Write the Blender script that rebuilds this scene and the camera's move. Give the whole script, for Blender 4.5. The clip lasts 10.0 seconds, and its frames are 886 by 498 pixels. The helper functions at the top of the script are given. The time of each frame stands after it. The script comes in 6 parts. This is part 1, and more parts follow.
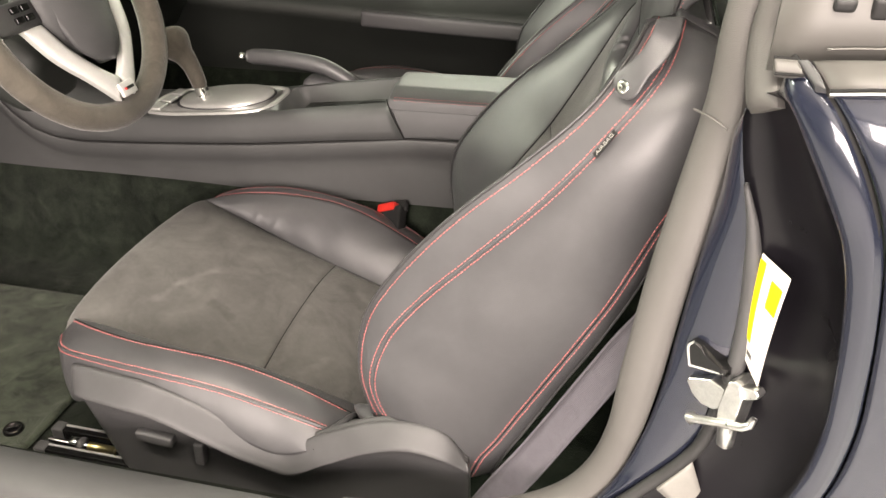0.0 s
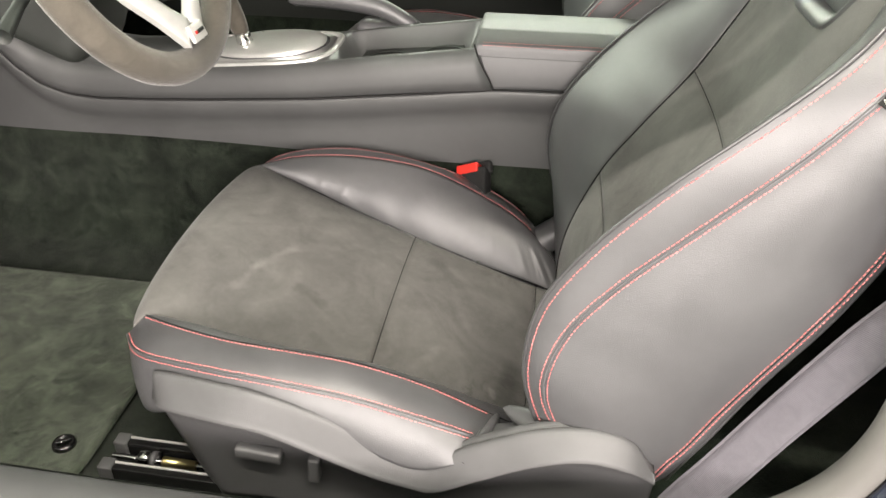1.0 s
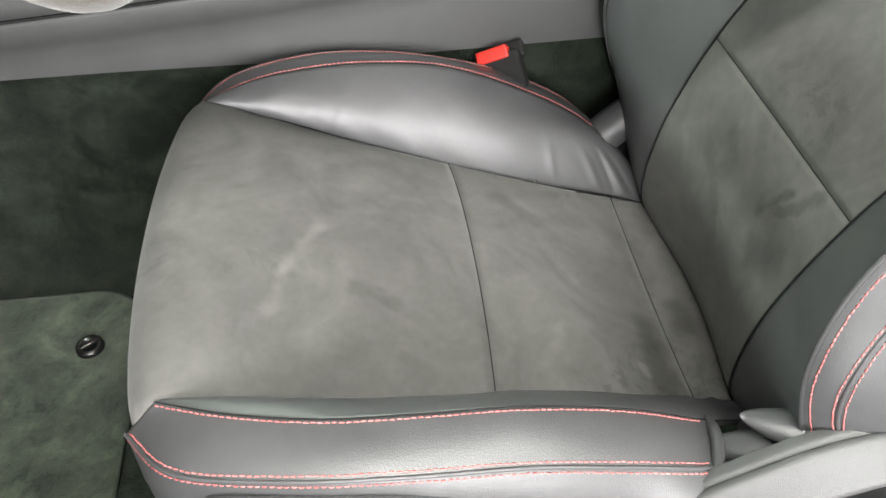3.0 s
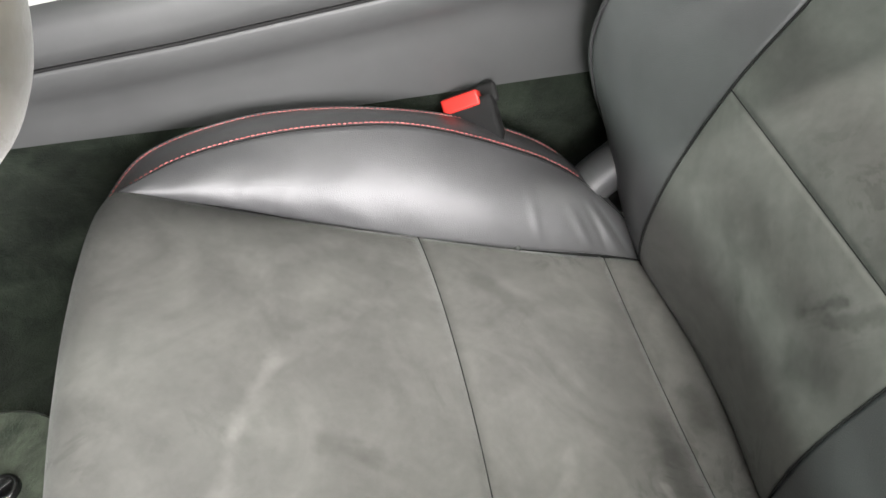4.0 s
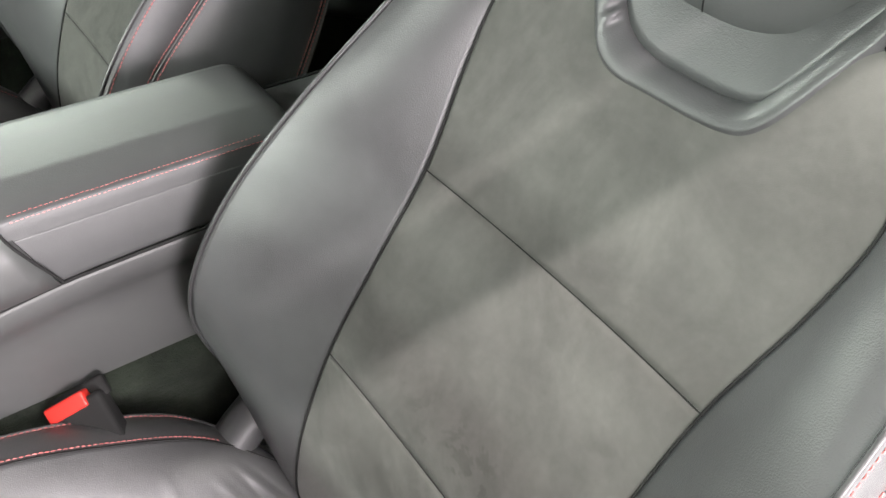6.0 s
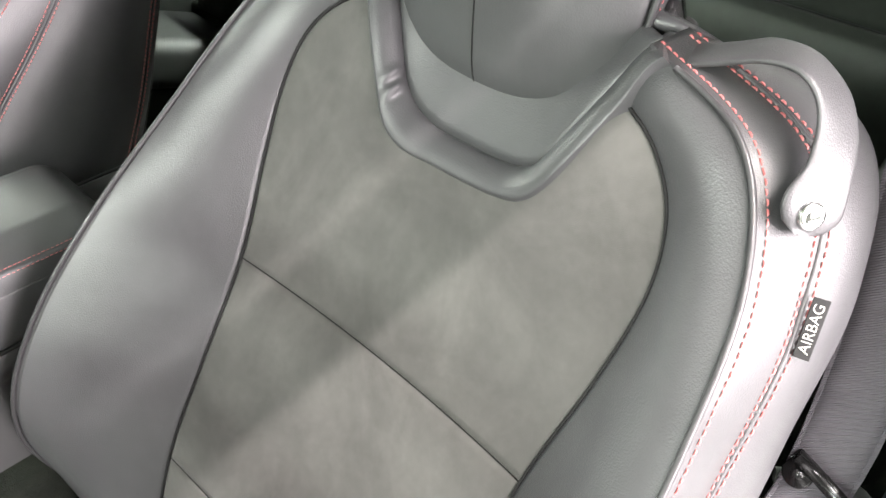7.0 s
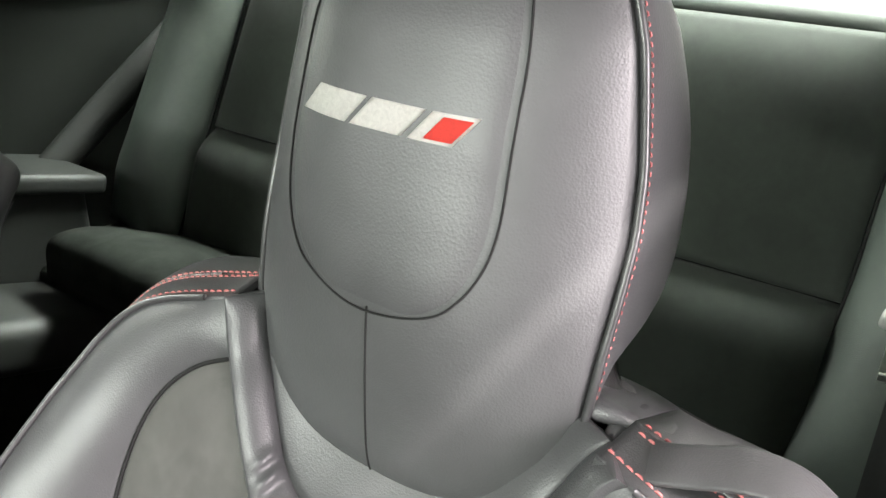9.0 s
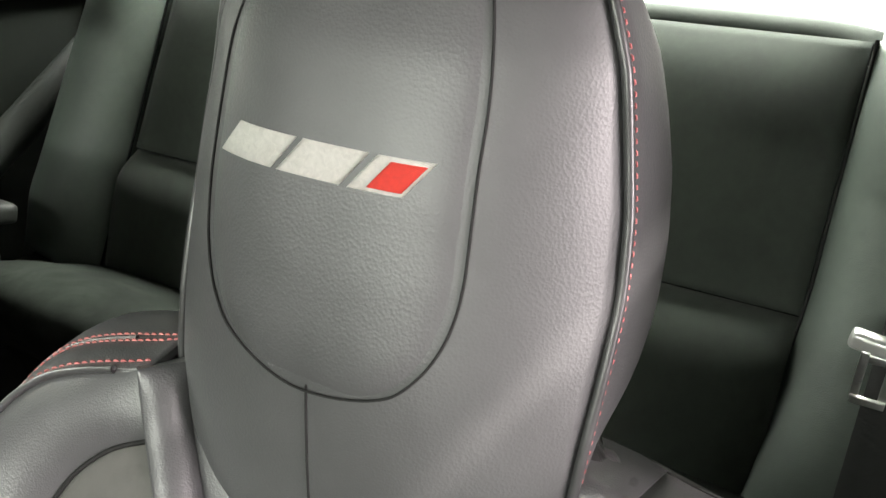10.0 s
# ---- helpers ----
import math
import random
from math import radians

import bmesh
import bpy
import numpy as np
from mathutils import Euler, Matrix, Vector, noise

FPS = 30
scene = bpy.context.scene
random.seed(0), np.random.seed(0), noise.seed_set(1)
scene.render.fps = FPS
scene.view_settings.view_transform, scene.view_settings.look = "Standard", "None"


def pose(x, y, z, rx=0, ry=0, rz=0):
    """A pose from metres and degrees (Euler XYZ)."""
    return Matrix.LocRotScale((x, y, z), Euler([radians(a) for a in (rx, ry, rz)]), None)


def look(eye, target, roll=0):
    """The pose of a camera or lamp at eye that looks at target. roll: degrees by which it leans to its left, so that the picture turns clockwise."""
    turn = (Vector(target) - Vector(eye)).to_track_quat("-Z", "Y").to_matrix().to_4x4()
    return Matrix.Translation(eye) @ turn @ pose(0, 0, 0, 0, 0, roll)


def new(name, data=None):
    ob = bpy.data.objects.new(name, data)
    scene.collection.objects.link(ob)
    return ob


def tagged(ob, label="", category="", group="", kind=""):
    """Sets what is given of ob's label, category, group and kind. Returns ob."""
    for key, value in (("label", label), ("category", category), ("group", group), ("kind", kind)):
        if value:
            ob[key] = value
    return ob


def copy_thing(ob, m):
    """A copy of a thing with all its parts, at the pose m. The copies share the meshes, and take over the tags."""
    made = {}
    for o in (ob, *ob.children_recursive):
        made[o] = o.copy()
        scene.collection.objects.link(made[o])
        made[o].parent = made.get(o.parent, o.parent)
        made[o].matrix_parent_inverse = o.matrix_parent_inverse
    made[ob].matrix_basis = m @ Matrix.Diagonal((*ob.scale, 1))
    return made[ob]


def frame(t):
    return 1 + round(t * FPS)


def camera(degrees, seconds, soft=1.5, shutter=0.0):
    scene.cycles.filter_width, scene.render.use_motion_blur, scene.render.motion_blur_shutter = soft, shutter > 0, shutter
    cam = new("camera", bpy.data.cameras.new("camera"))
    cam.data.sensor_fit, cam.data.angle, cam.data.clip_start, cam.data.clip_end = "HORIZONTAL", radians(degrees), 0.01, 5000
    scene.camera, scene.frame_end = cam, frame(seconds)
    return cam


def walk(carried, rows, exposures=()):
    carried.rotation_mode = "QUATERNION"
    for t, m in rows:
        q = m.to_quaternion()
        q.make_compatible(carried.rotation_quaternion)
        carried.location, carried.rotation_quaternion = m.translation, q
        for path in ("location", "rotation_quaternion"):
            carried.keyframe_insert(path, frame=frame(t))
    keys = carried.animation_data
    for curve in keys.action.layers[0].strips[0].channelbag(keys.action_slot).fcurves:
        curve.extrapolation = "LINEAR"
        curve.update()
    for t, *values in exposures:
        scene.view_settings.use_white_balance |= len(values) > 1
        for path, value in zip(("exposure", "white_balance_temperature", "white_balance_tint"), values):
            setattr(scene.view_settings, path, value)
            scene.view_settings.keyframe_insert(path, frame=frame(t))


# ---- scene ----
cam = camera(59.2, 10.0)
PATH = [
    (0, (0.012, 0.07, 0.934), (-0.389, 1.742, -0.087), -0.4),
    (0.5, (-0.144, 0.119, 0.901), (-0.495, 1.786, -0.146), -0.2),
    (1, (-0.273, 0.18, 0.864), (-0.525, 1.817, -0.258), 0.6),
    (1.5, (-0.385, 0.256, 0.827), (-0.484, 1.825, -0.41), 1.4),
    (2, (-0.491, 0.336, 0.804), (-0.444, 1.82, -0.536), 2.2),
    (2.2, (-0.523, 0.35, 0.792), (-0.432, 1.839, -0.54), 2.5),
    (3.3, (-0.579, 0.588, 0.734), (-0.408, 1.953, -0.718), -1.5),
    (3.5, (-0.572, 0.628, 0.736), (-0.395, 1.969, -0.738), -1.7),
    (4, (-0.575, 0.719, 0.743), (-0.298, 2.015, -0.755), -0.2),
    (4.5, (-0.534, 0.768, 0.743), (-0.144, 2.01, -0.776), 0.8),
    (5, (-0.489, 0.802, 0.775), (0.099, 1.992, -0.721), 2.9),
    (5.5, (-0.46, 0.804, 0.81), (0.285, 1.936, -0.661), 4.0),
    (6, (-0.419, 0.8, 0.871), (0.517, 1.959, -0.464), 4.6),
    (6.2, (-0.383, 0.791, 0.878), (0.601, 1.996, -0.378), 3.7),
    (7.3, (-0.335, 0.77, 0.905), (0.817, 1.793, -0.369), 1.4),
    (7.5, (-0.329, 0.769, 0.912), (0.833, 1.789, -0.357), 1.1),
    (8, (-0.308, 0.794, 0.949), (0.978, 1.829, -0.179), 1.5),
    (8.5, (-0.264, 0.817, 0.96), (1.126, 1.884, -0.005), 1.1),
    (9, (-0.229, 0.879, 0.939), (1.27, 1.893, 0.089), 2.2),
    (9.5, (-0.192, 0.913, 0.936), (1.362, 1.861, 0.106), 2.2),
    (10, (-0.18, 0.918, 0.936), (1.407, 1.806, 0.103), 2.0),
]
EXPOSURE = [(0, 0.57, 7450, 11.5), (1, 0.86, 7050, 7), (2, 0.86, 6700, 6), (3.5, 1.18, 6400, 1.5), (4.5, 1.32, 6450, 8), (6, 1.38, 6550, 11), (7.5, 1.60, 6600, 14), (8.5, 1.66, 6550, 13), (9.2, 1.42, 6650, 14.5), (10, 1.27, 6800, 14.5)]
walk(cam, [(t, look(eye, target, roll)) for t, eye, target, roll in PATH],
     exposures=EXPOSURE)

# ---------------------------------------------------------------- light
world = bpy.data.worlds.new("garage_air")
scene.world = world
world.use_nodes = True
world.node_tree.nodes["Background"].inputs[0].default_value = (0.72, 0.80, 0.74, 1)
world.node_tree.nodes["Background"].inputs[1].default_value = 0.034


def tube_light(name, x, y, z, length, width, watts, rz=0.0, tint=(1.0, 0.985, 0.94)):
    lamp = bpy.data.lights.new(name, "AREA")
    lamp.shape, lamp.size, lamp.size_y, lamp.energy = "RECTANGLE", length, width, watts
    lamp.color = tint
    ob = new(name, lamp)
    ob.matrix_world = pose(x, y, z, 0, 0, rz)
    return tagged(ob, "unseen strip light set up round the car", "lamp", kind="structure")


WARM, COOL = (1.0, 0.95, 0.92), (0.90, 1.0, 0.91)
# two tubes out of view, placed by the shadow edges on the backrest
tube_light("tube_light", 0.05, -0.17, 2.52, 2.4, 0.035, 88, 0, WARM)
tube_light("tube_light", 0.05, -0.62, 2.52, 2.4, 0.035, 16, 0, WARM)
# added fill lights: ahead of the windscreen, behind the cabin, beyond the passenger side
tube_light("tube_light", -3.6, 1.3, 2.02, 2.4, 0.30, 275, 90, COOL)
tube_light("tube_light", 2.2, 1.5, 2.52, 2.4, 1.4, 450, 90, COOL)
tube_light("tube_light", -0.60, 5.60, 2.25, 2.4, 0.16, 170, 0, COOL)
# unseen broad soft light, added on the driver's side in place of daylight
day = bpy.data.lights.new("garage_door_daylight", "AREA")
day.shape, day.size, day.size_y, day.energy, day.color = "RECTANGLE", 3.0, 1.6, 330, (1.0, 0.925, 0.955)
day_ob = new("garage_door_daylight", day)
day_ob.matrix_world = pose(0.35, -3.1, 1.50, 90, 0, 0)
tagged(day_ob, "unseen soft light added on the driver's side", "daylight", kind="structure")


# ---------------------------------------------------------------- materials
def material(name, base, rough=0.5, metal=0.0, spread=0.15, scale=25.0, bump=None, fine=None, sheen=0.0, coat=0.0, tint2=None, spec=None, nap=None, scuff=None, strokes=()):
    """Base colour varied at two scales, a cell or noise relief, optional sheen and clear coat."""
    m = bpy.data.materials.new(name)
    m.use_nodes = True
    nt = m.node_tree
    b = nt.nodes["Principled BSDF"]
    tc = nt.nodes.new("ShaderNodeTexCoord")

    def noise_tex(sc, detail=4.0, rough_=0.55):
        n = nt.nodes.new("ShaderNodeTexNoise")
        n.inputs["Scale"].default_value, n.inputs["Detail"].default_value, n.inputs["Roughness"].default_value = sc, detail, rough_
        nt.links.new(tc.outputs["Object"], n.inputs["Vector"])
        return n

    n1, n2 = noise_tex(scale), noise_tex(scale * 9)
    n1.inputs["Distortion"].default_value = 1.2
    add = nt.nodes.new("ShaderNodeMath")
    add.operation = "MULTIPLY_ADD"
    add.inputs[1].default_value = 0.35
    nt.links.new(n2.outputs["Fac"], add.inputs[0])
    nt.links.new(n1.outputs["Fac"], add.inputs[2])
    ramp = nt.nodes.new("ShaderNodeValToRGB")
    lo = [c * (1 - spread) for c in base]
    hi = [min(1, c * (1 + spread)) for c in (tint2 or base)]
    ramp.color_ramp.elements[0].position, ramp.color_ramp.elements[1].position = 0.45, 0.9
    ramp.color_ramp.elements[0].color, ramp.color_ramp.elements[1].color = (*lo, 1), (*hi, 1)
    nt.links.new(add.outputs[0], ramp.inputs[0])
    if nap:   # brushed pile: broad strokes, lighter and darker
        sc, amount = nap
        n3 = noise_tex(sc, 5, 0.6)
        n3.inputs["Distortion"].default_value = 2.2
        mr = nt.nodes.new("ShaderNodeMapRange")
        mr.interpolation_type = "SMOOTHSTEP"
        mr.inputs["From Min"].default_value, mr.inputs["From Max"].default_value = 0.38, 0.64
        mr.inputs["To Min"].default_value, mr.inputs["To Max"].default_value = 1 - amount, 1 + amount
        nt.links.new(n3.outputs["Fac"], mr.inputs["Value"])
        sc_ = nt.nodes.new("ShaderNodeVectorMath")
        sc_.operation = "SCALE"
        nt.links.new(ramp.outputs[0], sc_.inputs[0])
        nt.links.new(mr.outputs[0], sc_.inputs["Scale"])
        colour = sc_.outputs[0]
        if scuff:   # crisp rubbed strokes in some places only
            sc2, dark = scuff
            n4, n5 = noise_tex(sc2, 6, 0.62), noise_tex(sc2 * 0.28, 2, 0.5)
            n4.inputs["Distortion"].default_value = 3.0
            m4, m5 = nt.nodes.new("ShaderNodeMapRange"), nt.nodes.new("ShaderNodeMapRange")
            for node, lo_, hi_ in ((m4, 0.52, 0.585), (m5, 0.48, 0.62)):
                node.interpolation_type = "SMOOTHSTEP"
                node.inputs["From Min"].default_value, node.inputs["From Max"].default_value = lo_, hi_
            nt.links.new(n4.outputs["Fac"], m4.inputs["Value"])
            nt.links.new(n5.outputs["Fac"], m5.inputs["Value"])
            both = nt.nodes.new("ShaderNodeMath")
            both.operation = "MULTIPLY"
            nt.links.new(m4.outputs[0], both.inputs[0])
            nt.links.new(m5.outputs[0], both.inputs[1])
            keep = nt.nodes.new("ShaderNodeMath")
            keep.operation = "MULTIPLY_ADD"
            keep.inputs[1].default_value, keep.inputs[2].default_value = -dark, 1.0
            nt.links.new(both.outputs[0], keep.inputs[0])
            s2 = nt.nodes.new("ShaderNodeVectorMath")
            s2.operation = "SCALE"
            nt.links.new(colour, s2.inputs[0])
            nt.links.new(keep.outputs[0], s2.inputs["Scale"])
            colour = s2.outputs[0]
        if strokes:   # single hand strokes in the pile, lighter or darker
            warp = noise_tex(26, 3, 0.6)
            bent = nt.nodes.new("ShaderNodeVectorMath")
            bent.operation = "MULTIPLY_ADD"
            bent.inputs[1].default_value = (0.030,) * 3
            nt.links.new(warp.outputs["Color"], bent.inputs[0])
            nt.links.new(tc.outputs["Object"], bent.inputs[2])
            total = None
            for ax, ay, az, bx, by, bz, wide, amount in strokes:
                p, q = Vector((ax + 0.40, ay - 1.085, az)), Vector((bx + 0.40, by - 1.085, bz))
                mid, arm = (p + q) / 2 + Vector((0.015,) * 3), (q - p)
                length = max(arm.length, 1e-4)
                away = nt.nodes.new("ShaderNodeVectorMath")
                away.operation = "SUBTRACT"
                away.inputs[1].default_value = mid
                nt.links.new(bent.outputs[0], away.inputs[0])
                along = nt.nodes.new("ShaderNodeVectorMath")
                along.operation = "DOT_PRODUCT"
                along.inputs[1].default_value = arm / length
                nt.links.new(away.outputs[0], along.inputs[0])
                held = nt.nodes.new("ShaderNodeClamp")
                held.inputs["Min"].default_value, held.inputs["Max"].default_value = -length / 2, length / 2
                nt.links.new(along.outputs["Value"], held.inputs["Value"])
                foot = nt.nodes.new("ShaderNodeVectorMath")
                foot.operation = "SCALE"
                foot.inputs[0].default_value = arm / length
                nt.links.new(held.outputs[0], foot.inputs["Scale"])
                gap = nt.nodes.new("ShaderNodeVectorMath")
                gap.operation = "DISTANCE"
                nt.links.new(away.outputs[0], gap.inputs[0])
                nt.links.new(foot.outputs[0], gap.inputs[1])
                fade = nt.nodes.new("ShaderNodeMapRange")
                fade.interpolation_type = "SMOOTHSTEP"
                fade.inputs["From Min"].default_value, fade.inputs["From Max"].default_value = wide * 0.25, wide * 1.5
                fade.inputs["To Min"].default_value, fade.inputs["To Max"].default_value = amount, 0.0
                nt.links.new(gap.outputs["Value"], fade.inputs["Value"])
                if total is None:
                    total = fade.outputs[0]
                else:
                    plus = nt.nodes.new("ShaderNodeMath")
                    plus.operation = "ADD"
                    nt.links.new(total, plus.inputs[0])
                    nt.links.new(fade.outputs[0], plus.inputs[1])
                    total = plus.outputs[0]
            whole = nt.nodes.new("ShaderNodeMath")
            whole.operation = "ADD"
            whole.inputs[1].default_value = 1.0
            nt.links.new(total, whole.inputs[0])
            s3 = nt.nodes.new("ShaderNodeVectorMath")
            s3.operation = "SCALE"
            nt.links.new(colour, s3.inputs[0])
            nt.links.new(whole.outputs[0], s3.inputs["Scale"])
            colour = s3.outputs[0]
        nt.links.new(colour, b.inputs["Base Color"])
    else:
        nt.links.new(ramp.outputs[0], b.inputs["Base Color"])
    rr = nt.nodes.new("ShaderNodeMapRange")
    rr.inputs["To Min"].default_value, rr.inputs["To Max"].default_value = max(0.02, rough - 0.07), min(1, rough + 0.07)
    nt.links.new(n1.outputs["Fac"], rr.inputs["Value"])
    nt.links.new(rr.outputs[0], b.inputs["Roughness"])
    b.inputs["Metallic"].default_value = metal
    b.inputs["Sheen Weight"].default_value = sheen
    b.inputs["Sheen Roughness"].default_value = 0.4
    b.inputs["Coat Weight"].default_value = coat
    b.inputs["Coat Roughness"].default_value = 0.034
    if spec is not None:
        b.inputs["Specular IOR Level"].default_value = spec
    last = None
    if bump:
        kind, sc, dist = bump
        if kind == "cell":
            t = nt.nodes.new("ShaderNodeTexVoronoi")
            t.inputs["Scale"].default_value = sc
            warp = noise_tex(sc * 0.5, 2)
            mixv = nt.nodes.new("ShaderNodeVectorMath")
            mixv.operation = "MULTIPLY_ADD"
            mixv.inputs[1].default_value = (0.9 / sc,) * 3
            nt.links.new(warp.outputs["Color"], mixv.inputs[0])
            nt.links.new(tc.outputs["Object"], mixv.inputs[2])
            nt.links.new(mixv.outputs[0], t.inputs["Vector"])
            out = t.outputs["Distance"]
        elif kind == "weave":
            t = nt.nodes.new("ShaderNodeTexWave")
            t.inputs["Scale"].default_value = sc
            t.inputs["Distortion"].default_value = 1.5
            t.inputs["Detail"].default_value = 1.0
            t.bands_direction = "DIAGONAL"
            nt.links.new(tc.outputs["Object"], t.inputs["Vector"])
            out = t.outputs["Fac"]
        else:
            out = noise_tex(sc, 5, 0.65).outputs["Fac"]
        bp = nt.nodes.new("ShaderNodeBump")
        bp.inputs["Distance"].default_value, bp.inputs["Strength"].default_value = dist, 1.0
        nt.links.new(out, bp.inputs["Height"])
        last = bp
    if fine:
        sc, dist = fine
        bp = nt.nodes.new("ShaderNodeBump")
        bp.inputs["Distance"].default_value, bp.inputs["Strength"].default_value = dist, 1.0
        nt.links.new(noise_tex(sc, 3).outputs["Fac"], bp.inputs["Height"])
        if last:
            nt.links.new(last.outputs[0], bp.inputs["Normal"])
        last = bp
    if last:
        nt.links.new(last.outputs[0], b.inputs["Normal"])
    return m


# hand strokes in the suede: from, to, half width, lighter (+) or darker (-)
CUSHION_STROKES = [
    (-0.675, 0.972, 0.226, -0.668, 1.018, 0.228, 0.008, 0.22), (-0.668, 1.018, 0.228, -0.634, 1.088, 0.218, 0.008, 0.28), (-0.634, 1.088, 0.218, -0.583, 1.130, 0.199, 0.010, 0.20),
    (-0.647, 1.193, 0.216, -0.575, 1.239, 0.182, 0.014, 0.17), (-0.575, 1.239, 0.182, -0.502, 1.213, 0.161, 0.014, 0.14), (-0.606, 1.013, 0.205, -0.566, 0.999, 0.190, 0.007, -0.22),
    (-0.299, 1.028, 0.081, -0.306, 0.937, 0.090, 0.016, -0.36), (-0.321, 0.965, 0.096, -0.320, 0.948, 0.096, 0.005, 0.42), (-0.406, 0.992, 0.134, -0.427, 0.953, 0.137, 0.008, 0.14),
    (-0.440, 1.187, 0.146, -0.399, 1.153, 0.132, 0.012, -0.20), (-0.250, 1.060, 0.062, -0.250, 1.035, 0.062, 0.016, -0.42),
]
BACK_STROKES = [
    (-0.235, 1.184, 0.229, -0.237, 1.165, 0.218, 0.005, -0.35), (-0.232, 1.130, 0.232, -0.235, 1.084, 0.195, 0.012, -0.26), (-0.218, 1.121, 0.267, -0.223, 1.093, 0.256, 0.010, -0.20),
    (-0.228, 1.028, 0.241, -0.212, 1.003, 0.282, 0.006, -0.35), (-0.223, 1.003, 0.258, -0.203, 0.971, 0.301, 0.005, -0.30), (-0.230, 1.000, 0.215, -0.222, 0.965, 0.235, 0.016, -0.36),
    (-0.236, 1.188, 0.211, -0.223, 1.151, 0.259, 0.014, 0.12), (-0.176, 1.020, 0.348, -0.192, 1.011, 0.319, 0.012, -0.14), (-0.097, 1.066, 0.444, -0.104, 1.045, 0.437, 0.008, -0.12),
    (-0.131, 0.984, 0.414, -0.130, 0.965, 0.417, 0.006, -0.12), (-0.025, 1.116, 0.568, -0.032, 1.074, 0.548, 0.014, -0.09),
]

LEATHER = material("black_leather", (0.055, 0.055, 0.057), 0.39, spread=0.10, scale=9, bump=("cell", 900, 0.00013), fine=(13, 0.0008))
LEATHER_SMOOTH = material("headrest_leather", (0.055, 0.056, 0.057), 0.46, spread=0.08, scale=9, bump=("cell", 750, 0.00010), fine=(30, 0.00012))
SUEDE = material("black_microsuede", (0.080, 0.078, 0.074), 0.92, spread=0.12, scale=11, bump=("noise", 1500, 0.0003), fine=(16, 0.0004), sheen=0.12, tint2=(0.090, 0.088, 0.083), spec=0.2, nap=(7, 0.07), scuff=(13, 0.20), strokes=CUSHION_STROKES + BACK_STROKES)
PLASTIC = material("grained_black_plastic", (0.055, 0.055, 0.056), 0.48, spread=0.08, scale=14, bump=("cell", 1100, 0.0002))
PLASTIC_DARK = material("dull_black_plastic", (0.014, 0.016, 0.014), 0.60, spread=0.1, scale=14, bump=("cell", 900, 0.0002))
# darker copy of the rear trim plastic, with the far side's shade in it
TRIM_SHADED = material("shaded_rear_trim", (0.009, 0.011, 0.009), 0.80, spread=0.12, scale=10, bump=("cell", 900, 0.0002), spec=0.15)
CONSOLE = material("soft_console_plastic", (0.052, 0.053, 0.053), 0.48, spread=0.08, scale=8, bump=("cell", 1000, 0.00006))
TRIM = material("grey_pillar_plastic", (0.092, 0.088, 0.083), 0.55, spread=0.06, scale=10, bump=("cell", 1000, 0.0002))
# moulding colour, and the reflection on the side window as an opaque tone
PANEL = material("grey_beige_pane_and_moulding", (0.074, 0.071, 0.066), 0.50, spread=0.05, scale=6)
PALE = material("pale_grey_patch", (0.19, 0.185, 0.17), 0.5, spread=0.08, scale=40)
CARPET = material("black_carpet", (0.0068, 0.0102, 0.0066), 0.95, spread=0.40, scale=14, bump=("noise", 420, 0.003), sheen=0.06, tint2=(0.015, 0.019, 0.0135), spec=0.1, nap=(8, 0.22), scuff=(11, 0.3))
MAT = material("black_mat_carpet", (0.026, 0.033, 0.024), 0.95, spread=0.30, scale=18, bump=("noise", 420, 0.002), sheen=0.12, tint2=(0.046, 0.054, 0.040), spec=0.1, nap=(6, 0.24), scuff=(9, 0.28))
# black leather lightened and greened, for the light the rear bolsters lack
REAR_LEATHER_LIFTED = material("lifted_rear_leather", (0.080, 0.096, 0.084), 0.52, spread=0.12, scale=9, bump=("cell", 900, 0.0002), fine=(14, 0.0015))
# the suede darkened for the rear cabin's shade, the cushion most of all
REAR_SUEDE_SHADED = material("shaded_rear_suede", (0.030, 0.037, 0.030), 0.92, spread=0.25, scale=9, bump=("noise", 1200, 0.0003), sheen=0.05)
CUSHION_SUEDE_SHADED = material("shaded_cushion_suede", (0.015, 0.018, 0.015), 0.95, spread=0.3, scale=12, bump=("noise", 1200, 0.0003), spec=0.15, nap=(9, 0.2))
CORD = material("seam_shadow_cord", (0.012, 0.012, 0.012), 0.8, spread=0.1, spec=0.2)
PIPING = material("black_piping", (0.035, 0.035, 0.036), 0.35, spread=0.1, scale=40)
THREAD = material("red_thread", (0.36, 0.070, 0.070), 0.6, spread=0.15, scale=120, bump=("noise", 2500, 0.0002), tint2=(0.45, 0.16, 0.155))
CHROME = material("chrome", (0.78, 0.78, 0.76), 0.12, 1.0, spread=0.04)
STEEL = material("zinc_steel", (0.70, 0.70, 0.68), 0.30, 1.0, spread=0.15, scale=60)
SILVER = material("satin_silver_plastic", (0.52, 0.52, 0.50), 0.32, 0.55, spread=0.06, scale=30)
SPOKE = material("bright_silver_spoke", (0.66, 0.66, 0.63), 0.36, 0.15, spread=0.05, scale=30)
PAINT = material("dark_blue_metallic_paint", (0.014, 0.017, 0.029), 0.22, 0.2, spread=0.10, scale=300, coat=1.0)
RECESS = material("black_jamb_coating", (0.005, 0.0045, 0.006), 0.30, spread=0.25, scale=12, fine=(6, 0.003), spec=0.35)
GLOSS_BLACK = material("gloss_black_plastic", (0.006, 0.006, 0.006), 0.22, spread=0.1, scale=60)
